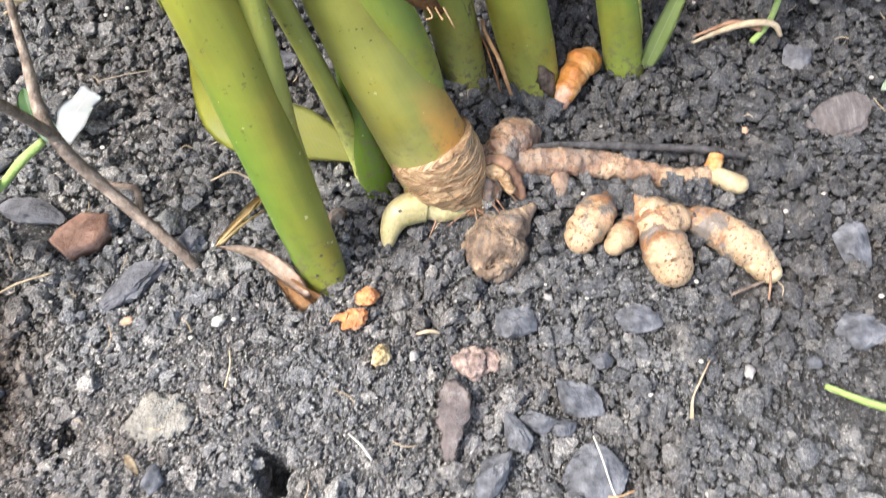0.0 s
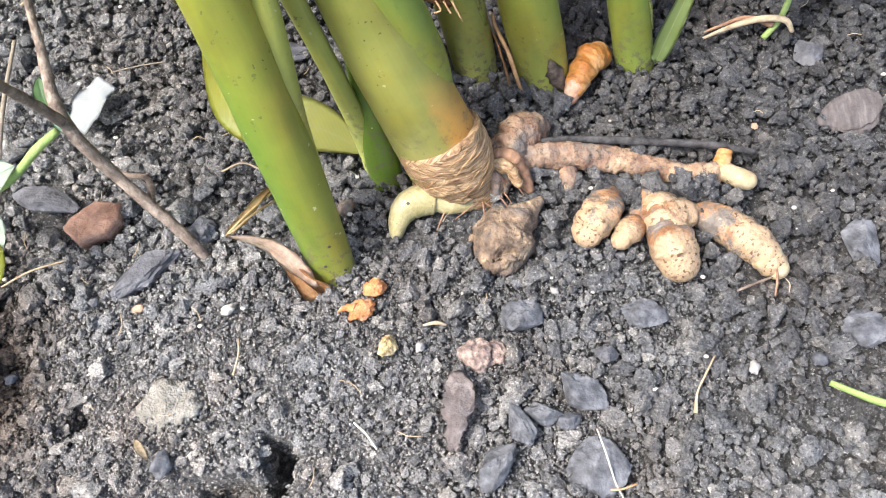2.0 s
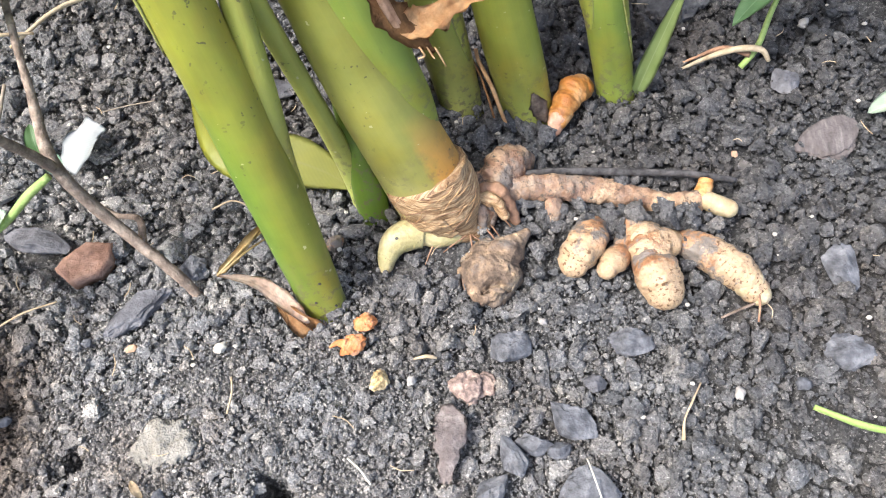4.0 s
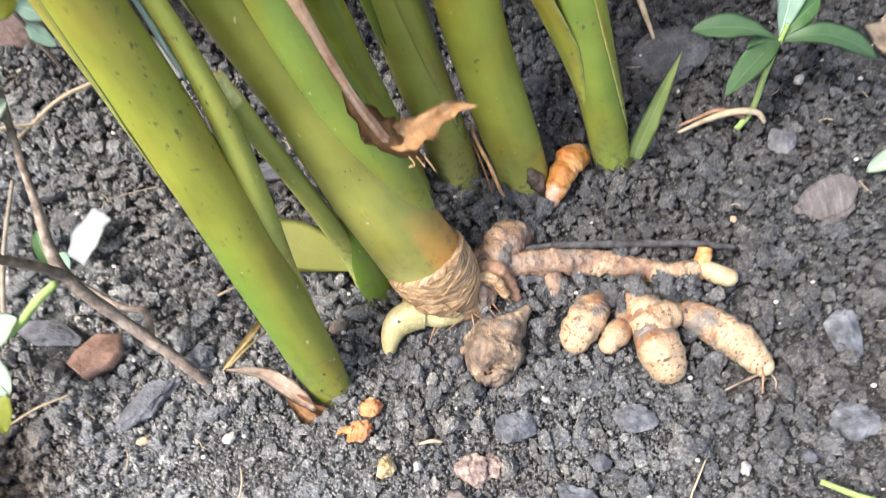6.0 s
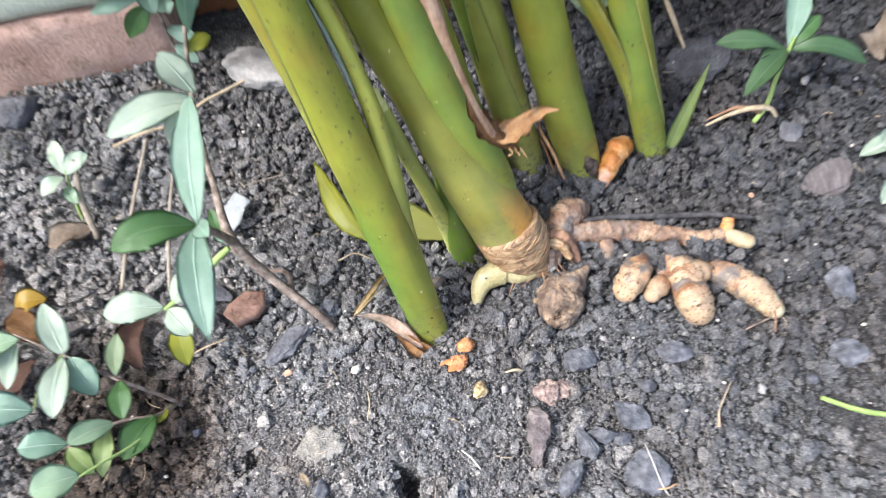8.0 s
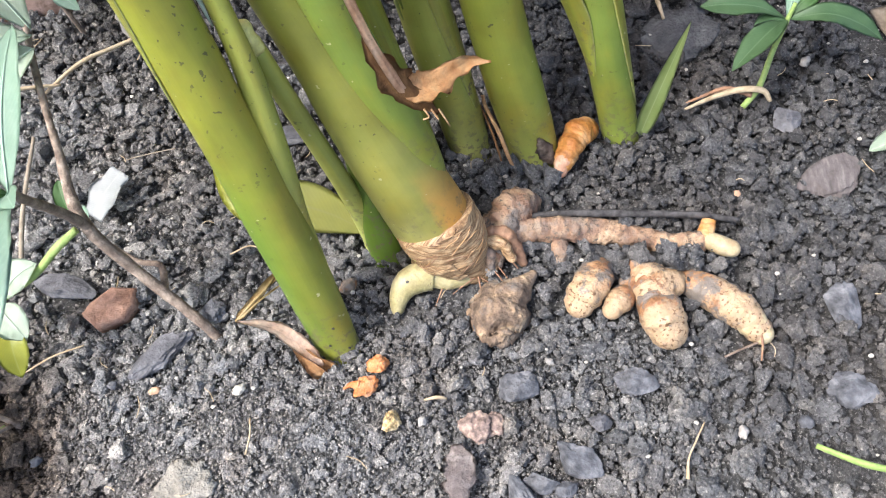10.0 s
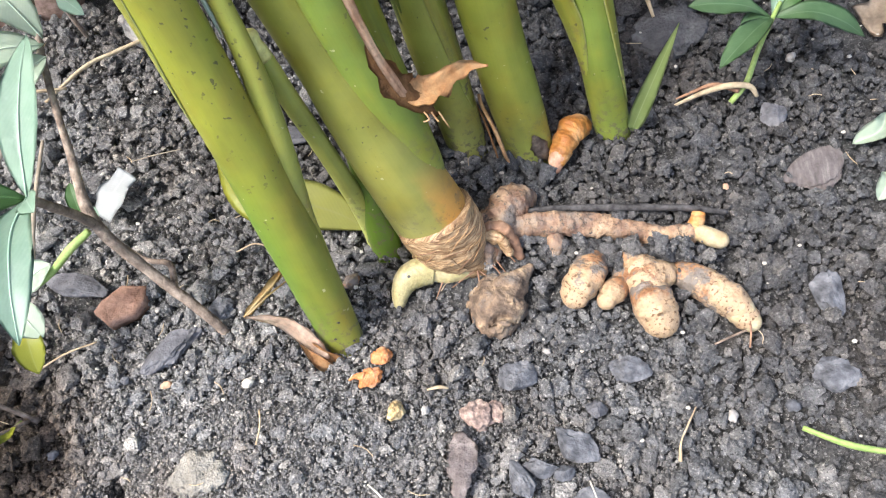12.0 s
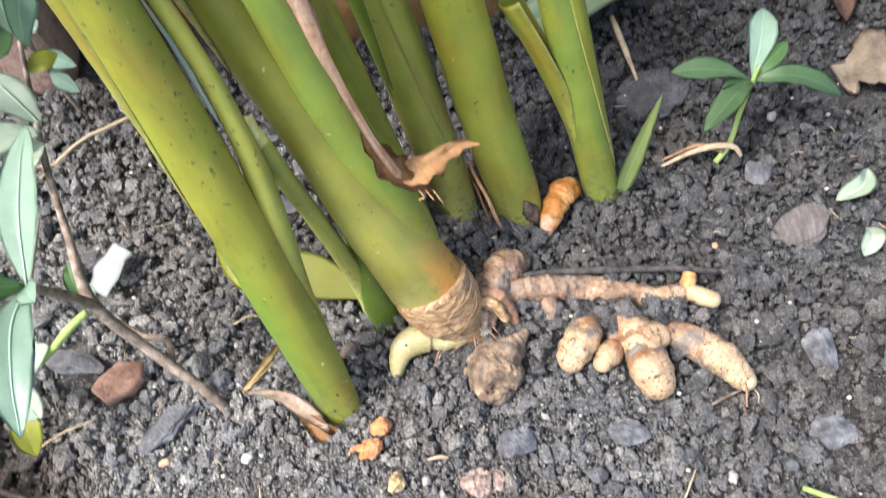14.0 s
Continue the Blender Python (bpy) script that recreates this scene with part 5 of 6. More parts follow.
for k, (x, y, s, m) in enumerate(((-0.076, 0.145, 0.0036, M_WHITE), (-0.121, 0.145, 0.0032, M_PEB_TAN), (0.174, 0.128, 0.0034, M_PEB), (0.017, 0.131, 0.0030, M_PEB), (0.205, 0.133, 0.0042, M_COAL), (0.243, 0.353, 0.0040, M_PEB), (0.321, 0.317, 0.0040, M_WHITE),
                                  (0.190, 0.262, 0.0022, M_PEB_TAN), (0.081, 0.163, 0.0022, M_PEB), (-0.145, 0.148, 0.0030, M_COAL), (-0.180, 0.110, 0.0034, M_COAL), (-0.095, 0.072, 0.0060, M_COAL))):
    keep_clear(x, y, s)
    solid("pebble", rock(on_soil(x, y, s * 0.6), (s, s * 0.8, s * 0.65), 70 + k, 0.55, 1.6, 40 * k, subdiv=3, facets=0.6), m, on_soil(x, y), {M_PEB: "small pale round pebble on soil", M_WHITE: "small chalky white crumb on soil", M_PEB_TAN: "small tan pebble on the soil", M_COAL: "small dark pebble on the soil"}[m], "pebble", "pebbles")
bark = solid("bark_piece", blade([on_soil(0.034, 0.119, 0.006), on_soil(0.036, 0.108, 0.009), on_soil(0.035, 0.096, 0.008), on_soil(0.034, 0.083, 0.004)], 0.016, -0.15, (0, 0, 1), 24, 8, 0.4, 0.2, 0.0025, 2, 0.4, 0.7), M_BARKPALE, on_soil(0.035, 0.1), "ragged pinkish-grey strip of bark on the soil", "bark")
keep_clear(0.035, 0.11, 0.008), keep_clear(0.035, 0.095, 0.008)


def strand(name, pts, r, material, label, category, n=18):
    q = [(x, y, land(x, y) + h, rad) for (x, y, h), rad in zip(pts, r)]
    return solid(name, tube(q, n, 7, 0.8, 0.12, 160), material, on_soil(pts[0][0], pts[0][1]), label, category)


strand("dry_twig", [(0.155, 0.132, 0.004), (0.149, 0.122, 0.006), (0.145, 0.114, 0.005), (0.144, 0.105, 0.003)], (0.0005, 0.0006, 0.0006, 0.0013), M_STRAW, "short pale dry twig on the soil", "twig")
strand("dry_twig", [(0.170, 0.166, 0.003), (0.182, 0.171, 0.005), (0.197, 0.177, 0.004)], (0.0008, 0.0008, 0.0005), M_TWIG, "thin brown twig beside the rhizome tip", "twig")
strand("dry_twig", [(0.187, 0.179, 0.012), (0.188, 0.171, 0.008), (0.188, 0.164, 0.003)], (0.0006, 0.0006, 0.0005), M_ROOT, "thin brown thread over the rhizome tip", "twig")
strand("dry_twig", [(0.098, 0.095, 0.010), (0.101, 0.085, 0.012), (0.106, 0.073, 0.006), (0.110, 0.066, 0.004)], (0.0005,) * 4, M_WHITE, "thin pale root thread across the charcoal", "twig")
strand("dry_twig", [(0.100, 0.070, 0.003), (0.108, 0.070, 0.006), (0.116, 0.073, 0.003)], (0.0006,) * 3, M_HUSK, "thin tan root thread on soil", "twig")
strand("dry_twig", [(-0.010, 0.093, 0.003), (-0.004, 0.088, 0.005), (0.001, 0.082, 0.003)], (0.0007,) * 3, M_WHITE, "short white straw on the mound", "twig")
strand("dry_twig", [(0.018, 0.141, 0.003), (0.024, 0.142, 0.005), (0.029, 0.142, 0.003)], (0.0006, 0.0012, 0.0006), M_STRAW, "short straw scrap on soil", "twig")
strand("dry_twig", [(-0.068, 0.130, 0.002), (-0.066, 0.122, 0.004), (-0.067, 0.112, 0.003)], (0.0005,) * 3, M_STRAW, "thin straw on the mound", "twig")
strand("dry_twig", [(-0.165, 0.284, 0.003), (-0.150, 0.287, 0.005), (-0.135, 0.292, 0.003)], (0.0004,) * 3, M_STALK, "thin pale straw on soil", "twig")
strand("dry_twig", [(-0.092, 0.222, 0.004), (-0.080, 0.225, 0.008), (-0.068, 0.222, 0.003)], (0.0006,) * 3, M_STRAW, "fine curled straw by the yellow leaf", "twig")
strand("dry_twig", [(-0.195, 0.155, 0.003), (-0.180, 0.163, 0.006), (-0.165, 0.170, 0.003)], (0.0006,) * 3, M_STRAW, "thin straw beside the brick piece", "twig")
strand("dry_twig", [(0.150, 0.437, 0.010), (0.155, 0.412, 0.009), (0.161, 0.386, 0.004)], (0.0022, 0.0024, 0.0012), M_STRAW, "short greyish dead stick", "twig")
strand("dry_twig", [(-0.159, 0.382, 0.006), (-0.185, 0.362, 0.010), (-0.203, 0.348, 0.012), (-0.225, 0.325, 0.008)], (0.0014, 0.0015, 0.0015, 0.001), M_STRAW, "bent dry stalk near the wall", "twig")
strand("dry_twig", [(-0.262, 0.316, 0.012), (-0.235, 0.324, 0.018), (-0.212, 0.334, 0.010)], (0.0012, 0.0014, 0.001), M_STRAW, "bent dry stalk near the wall", "twig")
strand("dry_stalk", [(-0.243, 0.208, 0.0), (-0.238, 0.250, 0.016), (-0.229, 0.310, 0.030)], (0.0014, 0.0014, 0.0010), M_STALK, "long pale dry stalk leaning", "twig")
strand("dry_stalk", [(-0.208, 0.204, 0.002), (-0.207, 0.240, 0.020), (-0.205, 0.282, 0.032)], (0.0014, 0.0014, 0.0010), M_STALK, "tan dry stalk leaning in soil", "twig")
strand("dry_stalk", [(-0.268, 0.248, 0.0), (-0.272, 0.268, 0.022), (-0.271, 0.288, 0.042)], (0.0026, 0.0024, 0.0014), M_STALK, "short tan dry stalk", "twig")

# ---- leaves lying about ----
def fallen(name, pts, width, material, label, fold=0.2, peak=0.45, up=(0, 0, 1), wave=0.1, seed=0, blunt=0.0, ragged=0.0, category="leaf"):
    q = [(x, y, land(x, y) + h) for x, y, h in pts]
    for x, y, h in pts:
        if h < 0.012:
            keep_clear(x, y, width * 0.35)
    return solid(name, blade(q, width, fold, up, 20, 8, peak, wave, 0.0006, seed, blunt, ragged), material, on_soil(*pts[0][:2]), label, category)


fallen("cut_leaf", [(0.083, 0.422, 0.014), (0.110, 0.436, 0.020), (0.140, 0.448, 0.024), (0.172, 0.453, 0.026)], 0.044, M_BLADE, "pale green cut leaf piece lying by the stems", 0.25, 0.5, blunt=0.72)
fallen("pale_leaf", [(-0.175, 0.245, 0.006), (-0.168, 0.257, 0.012), (-0.160, 0.270, 0.014)], 0.019, M_LEAFWHITE, "whitish blunt fallen leaf on the soil", 0.05, 0.5, blunt=0.78)
fallen("fallen_leaf", [(0.266, 0.287, 0.004), (0.280, 0.292, 0.010), (0.288, 0.306, 0.008)], 0.013, M_WEED_PALE, "curled pale green leaf scrap", 0.8, seed=3)
fallen("fallen_leaf", [(0.272, 0.249, 0.004), (0.277, 0.258, 0.010), (0.279, 0.267, 0.005)], 0.012, M_WEED_PALE, "small pale green leaf scrap", 0.5, seed=5)
fallen("fallen_leaf", [(0.266, 0.176, 0.003), (0.271, 0.192, 0.009), (0.278, 0.208, 0.006)], 0.014, M_BLADE, "narrow pale green fallen leaf", 0.6, seed=6)
fallen("fallen_leaf", [(0.276, 0.196, 0.004), (0.281, 0.188, 0.009), (0.284, 0.181, 0.004)], 0.009, M_WHITE, "small whitish leaf scrap", 0.5, seed=7)
fallen("dead_leaf", [(0.276, 0.150, 0.003), (0.273, 0.138, 0.010), (0.280, 0.124, 0.012), (0.284, 0.112, 0.003)], 0.014, M_DRYLEAF, "curled dry tan leaf scrap", 0.7, seed=8, ragged=0.3)
fallen("dead_leaf", [(0.292, 0.150, 0.003), (0.299, 0.156, 0.008), (0.304, 0.166, 0.004)], 0.012, M_DEADRED, "curled reddish dead leaf scrap", 0.6, seed=9, ragged=0.3)
fallen("dead_leaf", [(0.292, 0.377, 0.003), (0.307, 0.384, 0.006), (0.324, 0.390, 0.009), (0.338, 0.390, 0.004)], 0.044, M_DRYLEAF, "crumpled tan dead leaf on the soil", 0.12, 0.62, wave=0.22, seed=10, blunt=0.55, ragged=0.6)
fallen("dead_leaf", [(0.310, 0.428, 0.004), (0.303, 0.450, 0.014), (0.288, 0.478, 0.008)], 0.022, M_DEADRED, "curled reddish-brown dead leaf", 0.6, 0.5, seed=11)
fallen("dead_leaf", [(0.235, 0.484, 0.010), (0.262, 0.490, 0.020), (0.295, 0.500, 0.014)], 0.030, M_DEADRED, "crumpled pinkish dead leaf near the wall", 0.5, 0.5, wave=0.4, seed=12, ragged=0.4)
fallen("dead_leaf", [(0.350, 0.440, 0.010), (0.385, 0.438, 0.014), (0.430, 0.430, 0.008)], 0.012, M_STRAW, "long straw-coloured dead blade", 0.4, 0.5, seed=13)
fallen("dead_leaf", [(0.325, 0.505, 0.012), (0.365, 0.515, 0.022), (0.410, 0.505, 0.012)], 0.034, M_DEADRED, "crumpled brown dead leaf by the weed", 0.4, 0.5, wave=0.4, seed=14, ragged=0.4)
fallen("dead_leaf", [(-0.222, 0.186, 0.003), (-0.228, 0.168, 0.010), (-0.220, 0.150, 0.004)], 0.018, M_DEADRED, "dark reddish dead leaf", 0.4, 0.5, seed=15, ragged=0.3)
fallen("dead_leaf", [(-0.108, 0.082, 0.003), (-0.104, 0.078, 0.006), (-0.102, 0.074, 0.003)], 0.0040, M_STRAW, "tiny straw-coloured leaf scrap", 0.3, 0.5, seed=17)
for k, (x, y, a) in enumerate(((-0.30, 0.24, 0.4), (-0.33, 0.20, 1.7), (-0.29, 0.17, 2.4), (-0.34, 0.15, 0.1), (-0.31, 0.13, 1.0))):
    fallen("dead_leaf", [(x, y, 0.004), (x + 0.016 * math.cos(a), y + 0.016 * math.sin(a), 0.010), (x + 0.034 * math.cos(a), y + 0.034 * math.sin(a), 0.005)], 0.020, (M_DRYLEAF, M_DEADRED, M_HUSK_DARK)[k % 3], "brown dead leaf under the weeds", 0.3, 0.5, wave=0.3, seed=20 + k, ragged=0.3)

fallen("fallen_leaf", [(-0.312, 0.190, 0.004), (-0.304, 0.198, 0.009), (-0.292, 0.200, 0.005)], 0.017, M_AMBER, "yellow fallen leaf under the weeds", 0.2, 0.5, seed=30, blunt=0.25)

# a leaf with a slender tip lying at the bed's edge
tip_leaf = thing("turmeric_leaf", (0.262, 0.108, 0.0), "green turmeric leaf lying on the soil with a slender tip", "leaf")
part("blade", blade([on_soil(0.262, 0.107, 0.008), on_soil(0.283, 0.100, 0.014), on_soil(0.315, 0.088, 0.014), on_soil(0.355, 0.068, 0.008)], 0.048, 0.2, (0, 0, 1), 24, 8, 0.6, 0.1, 0.0006, 2, 0.06), M_BLADE, tip_leaf)
part("tip", tube([(*on_soil(0.206, 0.121, 0.006), 0.0022), (*on_soil(0.226, 0.112, 0.009), 0.0028), (*on_soil(0.248, 0.108, 0.009), 0.0026), (*on_soil(0.268, 0.105, 0.009), 0.0018)], 20, 8, 0.6, 0.05, 120), M_FRESH, tip_leaf, "narrow yellow-green leaf tip")
keep_clear(0.216, 0.116, 0.008), keep_clear(0.235, 0.11, 0.008)


# ---- weeds ----
def leaves_on(ob, specs):
    """specs: (base, tip, width, material, arch, up, peak, label)."""
    for k, (a, b, w, mat, arch, up, peak, label) in enumerate(specs):
        m1 = tuple(a[i] + (b[i] - a[i]) * 0.35 + (arch if i == 2 else 0) for i in range(3))
        m2 = tuple(a[i] + (b[i] - a[i]) * 0.70 + (arch * 0.8 if i == 2 else 0) for i in range(3))
        leaf = part("leaf", blade([a, m1, m2, b], w, 0.22, up, 18, 8, peak, 0.09, 0.0005, k, 0.0, 0.12), mat, ob, label)
        if w >= 0.0165:
            lift = Vector(up).normalized() * 0.0005
            part("midrib", tube([(*(Vector(p) + lift), r) for p, r in ((a, 0.0005), (m1, 0.0004), (m2, 0.0003), (b, 0.00015))], 16, 6, 0.6), mat, leaf, "raised midrib")


weed = thing("weed", (-0.099, 0.178, 0.0), "woody-stemmed weed with pale green oval leaves", "weed", "weeds")
part("stem", tube([(-0.093, 0.174, -0.006, 0.0030), (-0.101, 0.181, 0.010, 0.0029), (-0.127, 0.198, 0.035, 0.0030), (-0.144, 0.211, 0.067, 0.0030), (-0.151, 0.238, 0.090, 0.0019), (-0.155, 0.264, 0.115, 0.0016), (-0.152, 0.281, 0.140, 0.0013), (-0.146, 0.290, 0.165, 0.0010)], 60, 10, 1.0, 0.14, 160, 0.06, 0.006), M_TWIG, weed, "brown bark twig")
part("branch", tube([(-0.142, 0.209, 0.064, 0.0026), (-0.144, 0.206, 0.083, 0.0024), (-0.143, 0.199, 0.105, 0.0022), (-0.141, 0.192, 0.126, 0.0018)], 26, 9, 1.0, 0.12, 160), M_TWIG, weed)
part("branch", tube([(-0.116, 0.191, 0.024, 0.0022), (-0.122, 0.207, 0.022, 0.0017), (-0.138, 0.212, 0.018, 0.0015), (-0.158, 0.222, 0.030, 0.0014)], 18, 8, 1.0, 0.12, 160), M_TWIG, weed)
part("branch", tube([(-0.145, 0.205, 0.068, 0.0018), (-0.156, 0.198, 0.062, 0.0022), (-0.170, 0.188, 0.052, 0.0018), (-0.190, 0.176, 0.044, 0.0012)], 18, 8), M_FRESH, weed, "green side shoot")
J = (-0.141, 0.192, 0.126)
leaves_on(weed, [
    (J, (-0.148, 0.262, 0.144), 0.0190, M_WEED, 0.006, (-0.1, -0.4, 1), 0.45, "glossy green leaf"),
    (J, (-0.180, 0.174, 0.137), 0.0200, M_WEED_MID, 0.008, (0.1, -0.3, 1), 0.5, "fresh green leaf"),
    (J, (-0.124, 0.126, 0.134), 0.0180, M_WEED, 0.010, (0.1, 0.5, 1), 0.5, "glossy green leaf"),
    (J, (-0.130, 0.180, 0.136), 0.0110, M_WEED, 0.002, (0, -0.3, 1), 0.5, ""),
    ((-0.152, 0.272, 0.126), (-0.198, 0.246, 0.130), 0.0200, M_WEED_PALE, 0.006, (0, -0.5, 1), 0.5, "pale silvery leaf"),
    ((-0.152, 0.274, 0.128), (-0.164, 0.282, 0.155), 0.0180, M_WEED_PALE, 0.004, (0.3, -0.9, 0.5), 0.5, "pale silvery leaf"),
    ((-0.152, 0.268, 0.122), (-0.170, 0.250, 0.110), 0.0180, M_WEED_PALE, 0.004, (-0.2, -0.5, 1), 0.5, "pale silvery leaf"),
    ((-0.146, 0.290, 0.160), (-0.142, 0.312, 0.180), 0.0150, M_WEED, 0.004, (0.8, -0.4, 0.4), 0.5, "green leaf"),
    ((-0.149, 0.285, 0.150), (-0.138, 0.296, 0.150), 0.0090, M_YELLOW, 0.002, (0.5, -0.4, 0.6), 0.5, ""),
    ((-0.190, 0.177, 0.044), (-0.228, 0.173, 0.046), 0.0200, M_WEED_PALE, 0.006, (0, -0.2, 1), 0.5, "pale cream leaf"),
    ((-0.185, 0.180, 0.046), (-0.166, 0.192, 0.058), 0.0170, M_WEED_PALE, 0.004, (-0.3, -0.3, 1), 0.45, "pale cream leaf"),
    ((-0.188, 0.176, 0.044), (-0.172, 0.160, 0.040), 0.0170, M_WEED_PALE, 0.003, (0, -0.2, 1), 0.5, "pale cream leaf"),
    ((-0.182, 0.168, 0.040), (-0.176, 0.144, 0.030), 0.0150, M_YELLOW, 0.004, (0.1, 0.2, 1), 0.5, "yellow-green leaf"),
    ((-0.160, 0.224, 0.034), (-0.168, 0.236, 0.034), 0.0100, M_WEED, 0.002, (0.1, -0.3, 1), 0.5, ""),
    ((-0.152, 0.214, 0.062), (-0.158, 0.230, 0.072), 0.0080, M_WEED_MID, 0.002, (0.1, -0.3, 1), 0.5, ""),
])

bush = thing("weed", (-0.197, 0.125, 0.0), "low straggling weed with pale green leaves", "weed", "weeds")
part("stem", tube([(-0.192, 0.128, -0.006, 0.0014), (-0.200, 0.131, 0.008, 0.0013), (-0.223, 0.138, 0.026, 0.0012), (-0.252, 0.150, 0.040, 0.0010), (-0.280, 0.161, 0.050, 0.0007)], 30, 8, 1, 0.1, 150), M_TWIG, bush)
part("branch", tube([(-0.194, 0.127, 0.000, 0.0013), (-0.198, 0.117, 0.016, 0.0011), (-0.216, 0.110, 0.030, 0.0010), (-0.238, 0.094, 0.040, 0.0007)], 20, 7), M_TWIG, bush)
part("branch", tube([(-0.196, 0.126, 0.002, 0.0012), (-0.202, 0.100, 0.026, 0.0010), (-0.214, 0.084, 0.044, 0.0008), (-0.222, 0.076, 0.050, 0.0006)], 16, 7), M_FRESH, bush)
part("branch", tube([(-0.252, 0.150, 0.040, 0.0008), (-0.258, 0.130, 0.046, 0.0007), (-0.257, 0.114, 0.050, 0.0005)], 12, 7), M_FRESH, bush)
leaves_on(bush, [
    ((-0.251, 0.150, 0.040), (-0.266, 0.181, 0.050), 0.0170, M_WEED_PALE, 0.003, (0.4, -0.4, 0.8), 0.4, "pale cream leaf"),
    ((-0.276, 0.158, 0.049), (-0.312, 0.144, 0.042), 0.0240, M_BLADE, 0.005, (0.1, 0.1, 1), 0.5, "pale green leaf"),
    ((-0.278, 0.156, 0.048), (-0.288, 0.131, 0.032), 0.0130, M_WEED_PALE, 0.003, (0.2, 0.1, 1), 0.5, "pale cream leaf"),
    ((-0.251, 0.149, 0.040), (-0.248, 0.110, 0.044), 0.0190, M_WEED_PALE, 0.004, (0.2, 0.1, 1), 0.55, "pale cream leaf"),
    ((-0.248, 0.149, 0.039), (-0.231, 0.127, 0.030), 0.0180, M_WEED, 0.003, (0.1, 0.1, 1), 0.5, "bluish green leaf"),
    ((-0.257, 0.114, 0.050), (-0.290, 0.111, 0.060), 0.0230, M_WEED, 0.004, (0.1, 0, 1), 0.5, "bluish green leaf"),
    ((-0.223, 0.139, 0.027), (-0.223, 0.165, 0.034), 0.0120, M_DULL, 0.002, (0.2, -0.4, 1), 0.5, "dull green leaf"),
    ((-0.220, 0.137, 0.026), (-0.213, 0.112, 0.028), 0.0150, M_WEED_MID, 0.003, (0.1, 0.1, 1), 0.5, "fresh green leaf"),
    ((-0.198, 0.117, 0.018), (-0.209, 0.088, 0.028), 0.0200, M_WEED_MID, 0.003, (0.2, 0.1, 1), 0.5, "fresh green leaf"),
    ((-0.220, 0.107, 0.031), (-0.218, 0.078, 0.031), 0.0130, M_YOUNG, 0.003, (0.1, 0.1, 1), 0.5, ""),
    ((-0.238, 0.094, 0.040), (-0.223, 0.080, 0.032), 0.0130, M_YOUNG, 0.002, (0.1, 0.1, 1), 0.5, ""),
    ((-0.222, 0.077, 0.050), (-0.243, 0.066, 0.060), 0.0220, M_BLADE, 0.003, (0.2, 0.1, 1), 0.5, "pale green leaf"),
    ((-0.217, 0.110, 0.030), (-0.233, 0.094, 0.050), 0.0160, M_BLADE, 0.003, (0.2, 0.1, 1), 0.5, ""),
    ((-0.238, 0.096, 0.040), (-0.262, 0.092, 0.050), 0.0180, M_WEED, 0.003, (0.2, 0.1, 1), 0.5, ""),
    ((-0.194, 0.122, 0.010), (-0.196, 0.112, 0.016), 0.0060, M_YELLOW, 0.001, (0.1, 0.1, 1), 0.5, "tiny yellow leaf"),
])
sprout = thing("weed", (-0.282, 0.268, 0.0), "small pale green weed sprout near the wall", "weed", "weeds")
part("stem", tube([(-0.282, 0.262, -0.004, 0.0014), (-0.280, 0.272, 0.02, 0.0012), (-0.278, 0.282, 0.038, 0.0008)], 12, 7), M_FRESH, sprout)
leaves_on(sprout, [
    ((-0.279, 0.280, 0.036), (-0.290, 0.304, 0.042), 0.0130, M_WEED_PALE, 0.003, (0, -0.4, 1), 0.5, ""),
    ((-0.279, 0.280, 0.036), (-0.262, 0.292, 0.042), 0.0140, M_WEED_PALE, 0.003, (0, -0.4, 1), 0.5, ""),
    ((-0.279, 0.278, 0.036), (-0.292, 0.264, 0.036), 0.0140, M_WEED_PALE, 0.003, (0, 0, 1), 0.5, ""),
    ((-0.280, 0.274, 0.030), (-0.272, 0.262, 0.026), 0.0090, M_BLADE, 0.002, (0, 0, 1), 0.5, ""),
])
edge_weed = thing("weed", (-0.350, 0.315, 0.0), "pale-leaved weed by the wall's foot", "weed", "weeds")
part("stem", tube([(-0.365, 0.318, -0.004, 0.0018), (-0.362, 0.322, 0.03, 0.0014), (-0.356, 0.326, 0.056, 0.0009)], 12, 7), M_FRESH, edge_weed)
leaves_on(edge_weed, [
    ((-0.357, 0.326, 0.055), (-0.338, 0.348, 0.060), 0.0180, M_WEED_PALE, 0.004, (0, -0.4, 1), 0.5, ""),
    ((-0.357, 0.326, 0.055), (-0.330, 0.316, 0.052), 0.0200, M_WEED_PALE, 0.004, (0, -0.2, 1), 0.5, ""),
    ((-0.360, 0.324, 0.045), (-0.392, 0.316, 0.052), 0.0220, M_WEED, 0.004, (0, -0.2, 1), 0.5, ""),
    ((-0.361, 0.322, 0.038), (-0.340, 0.292, 0.034), 0.0120, M_YELLOW, 0.004, (0, 0, 1), 0.5, ""),
])
wall_weed = thing("weed", (-0.214, 0.384, 0.0), "small leafy weed growing at the wall's foot", "weed", "weeds")
part("stem", tube([(-0.212, 0.382, -0.004, 0.0016), (-0.211, 0.377, 0.05, 0.0013), (-0.206, 0.375, 0.095, 0.0011), (-0.207, 0.376, 0.125, 0.0008)], 24, 7), M_TWIG, wall_weed)
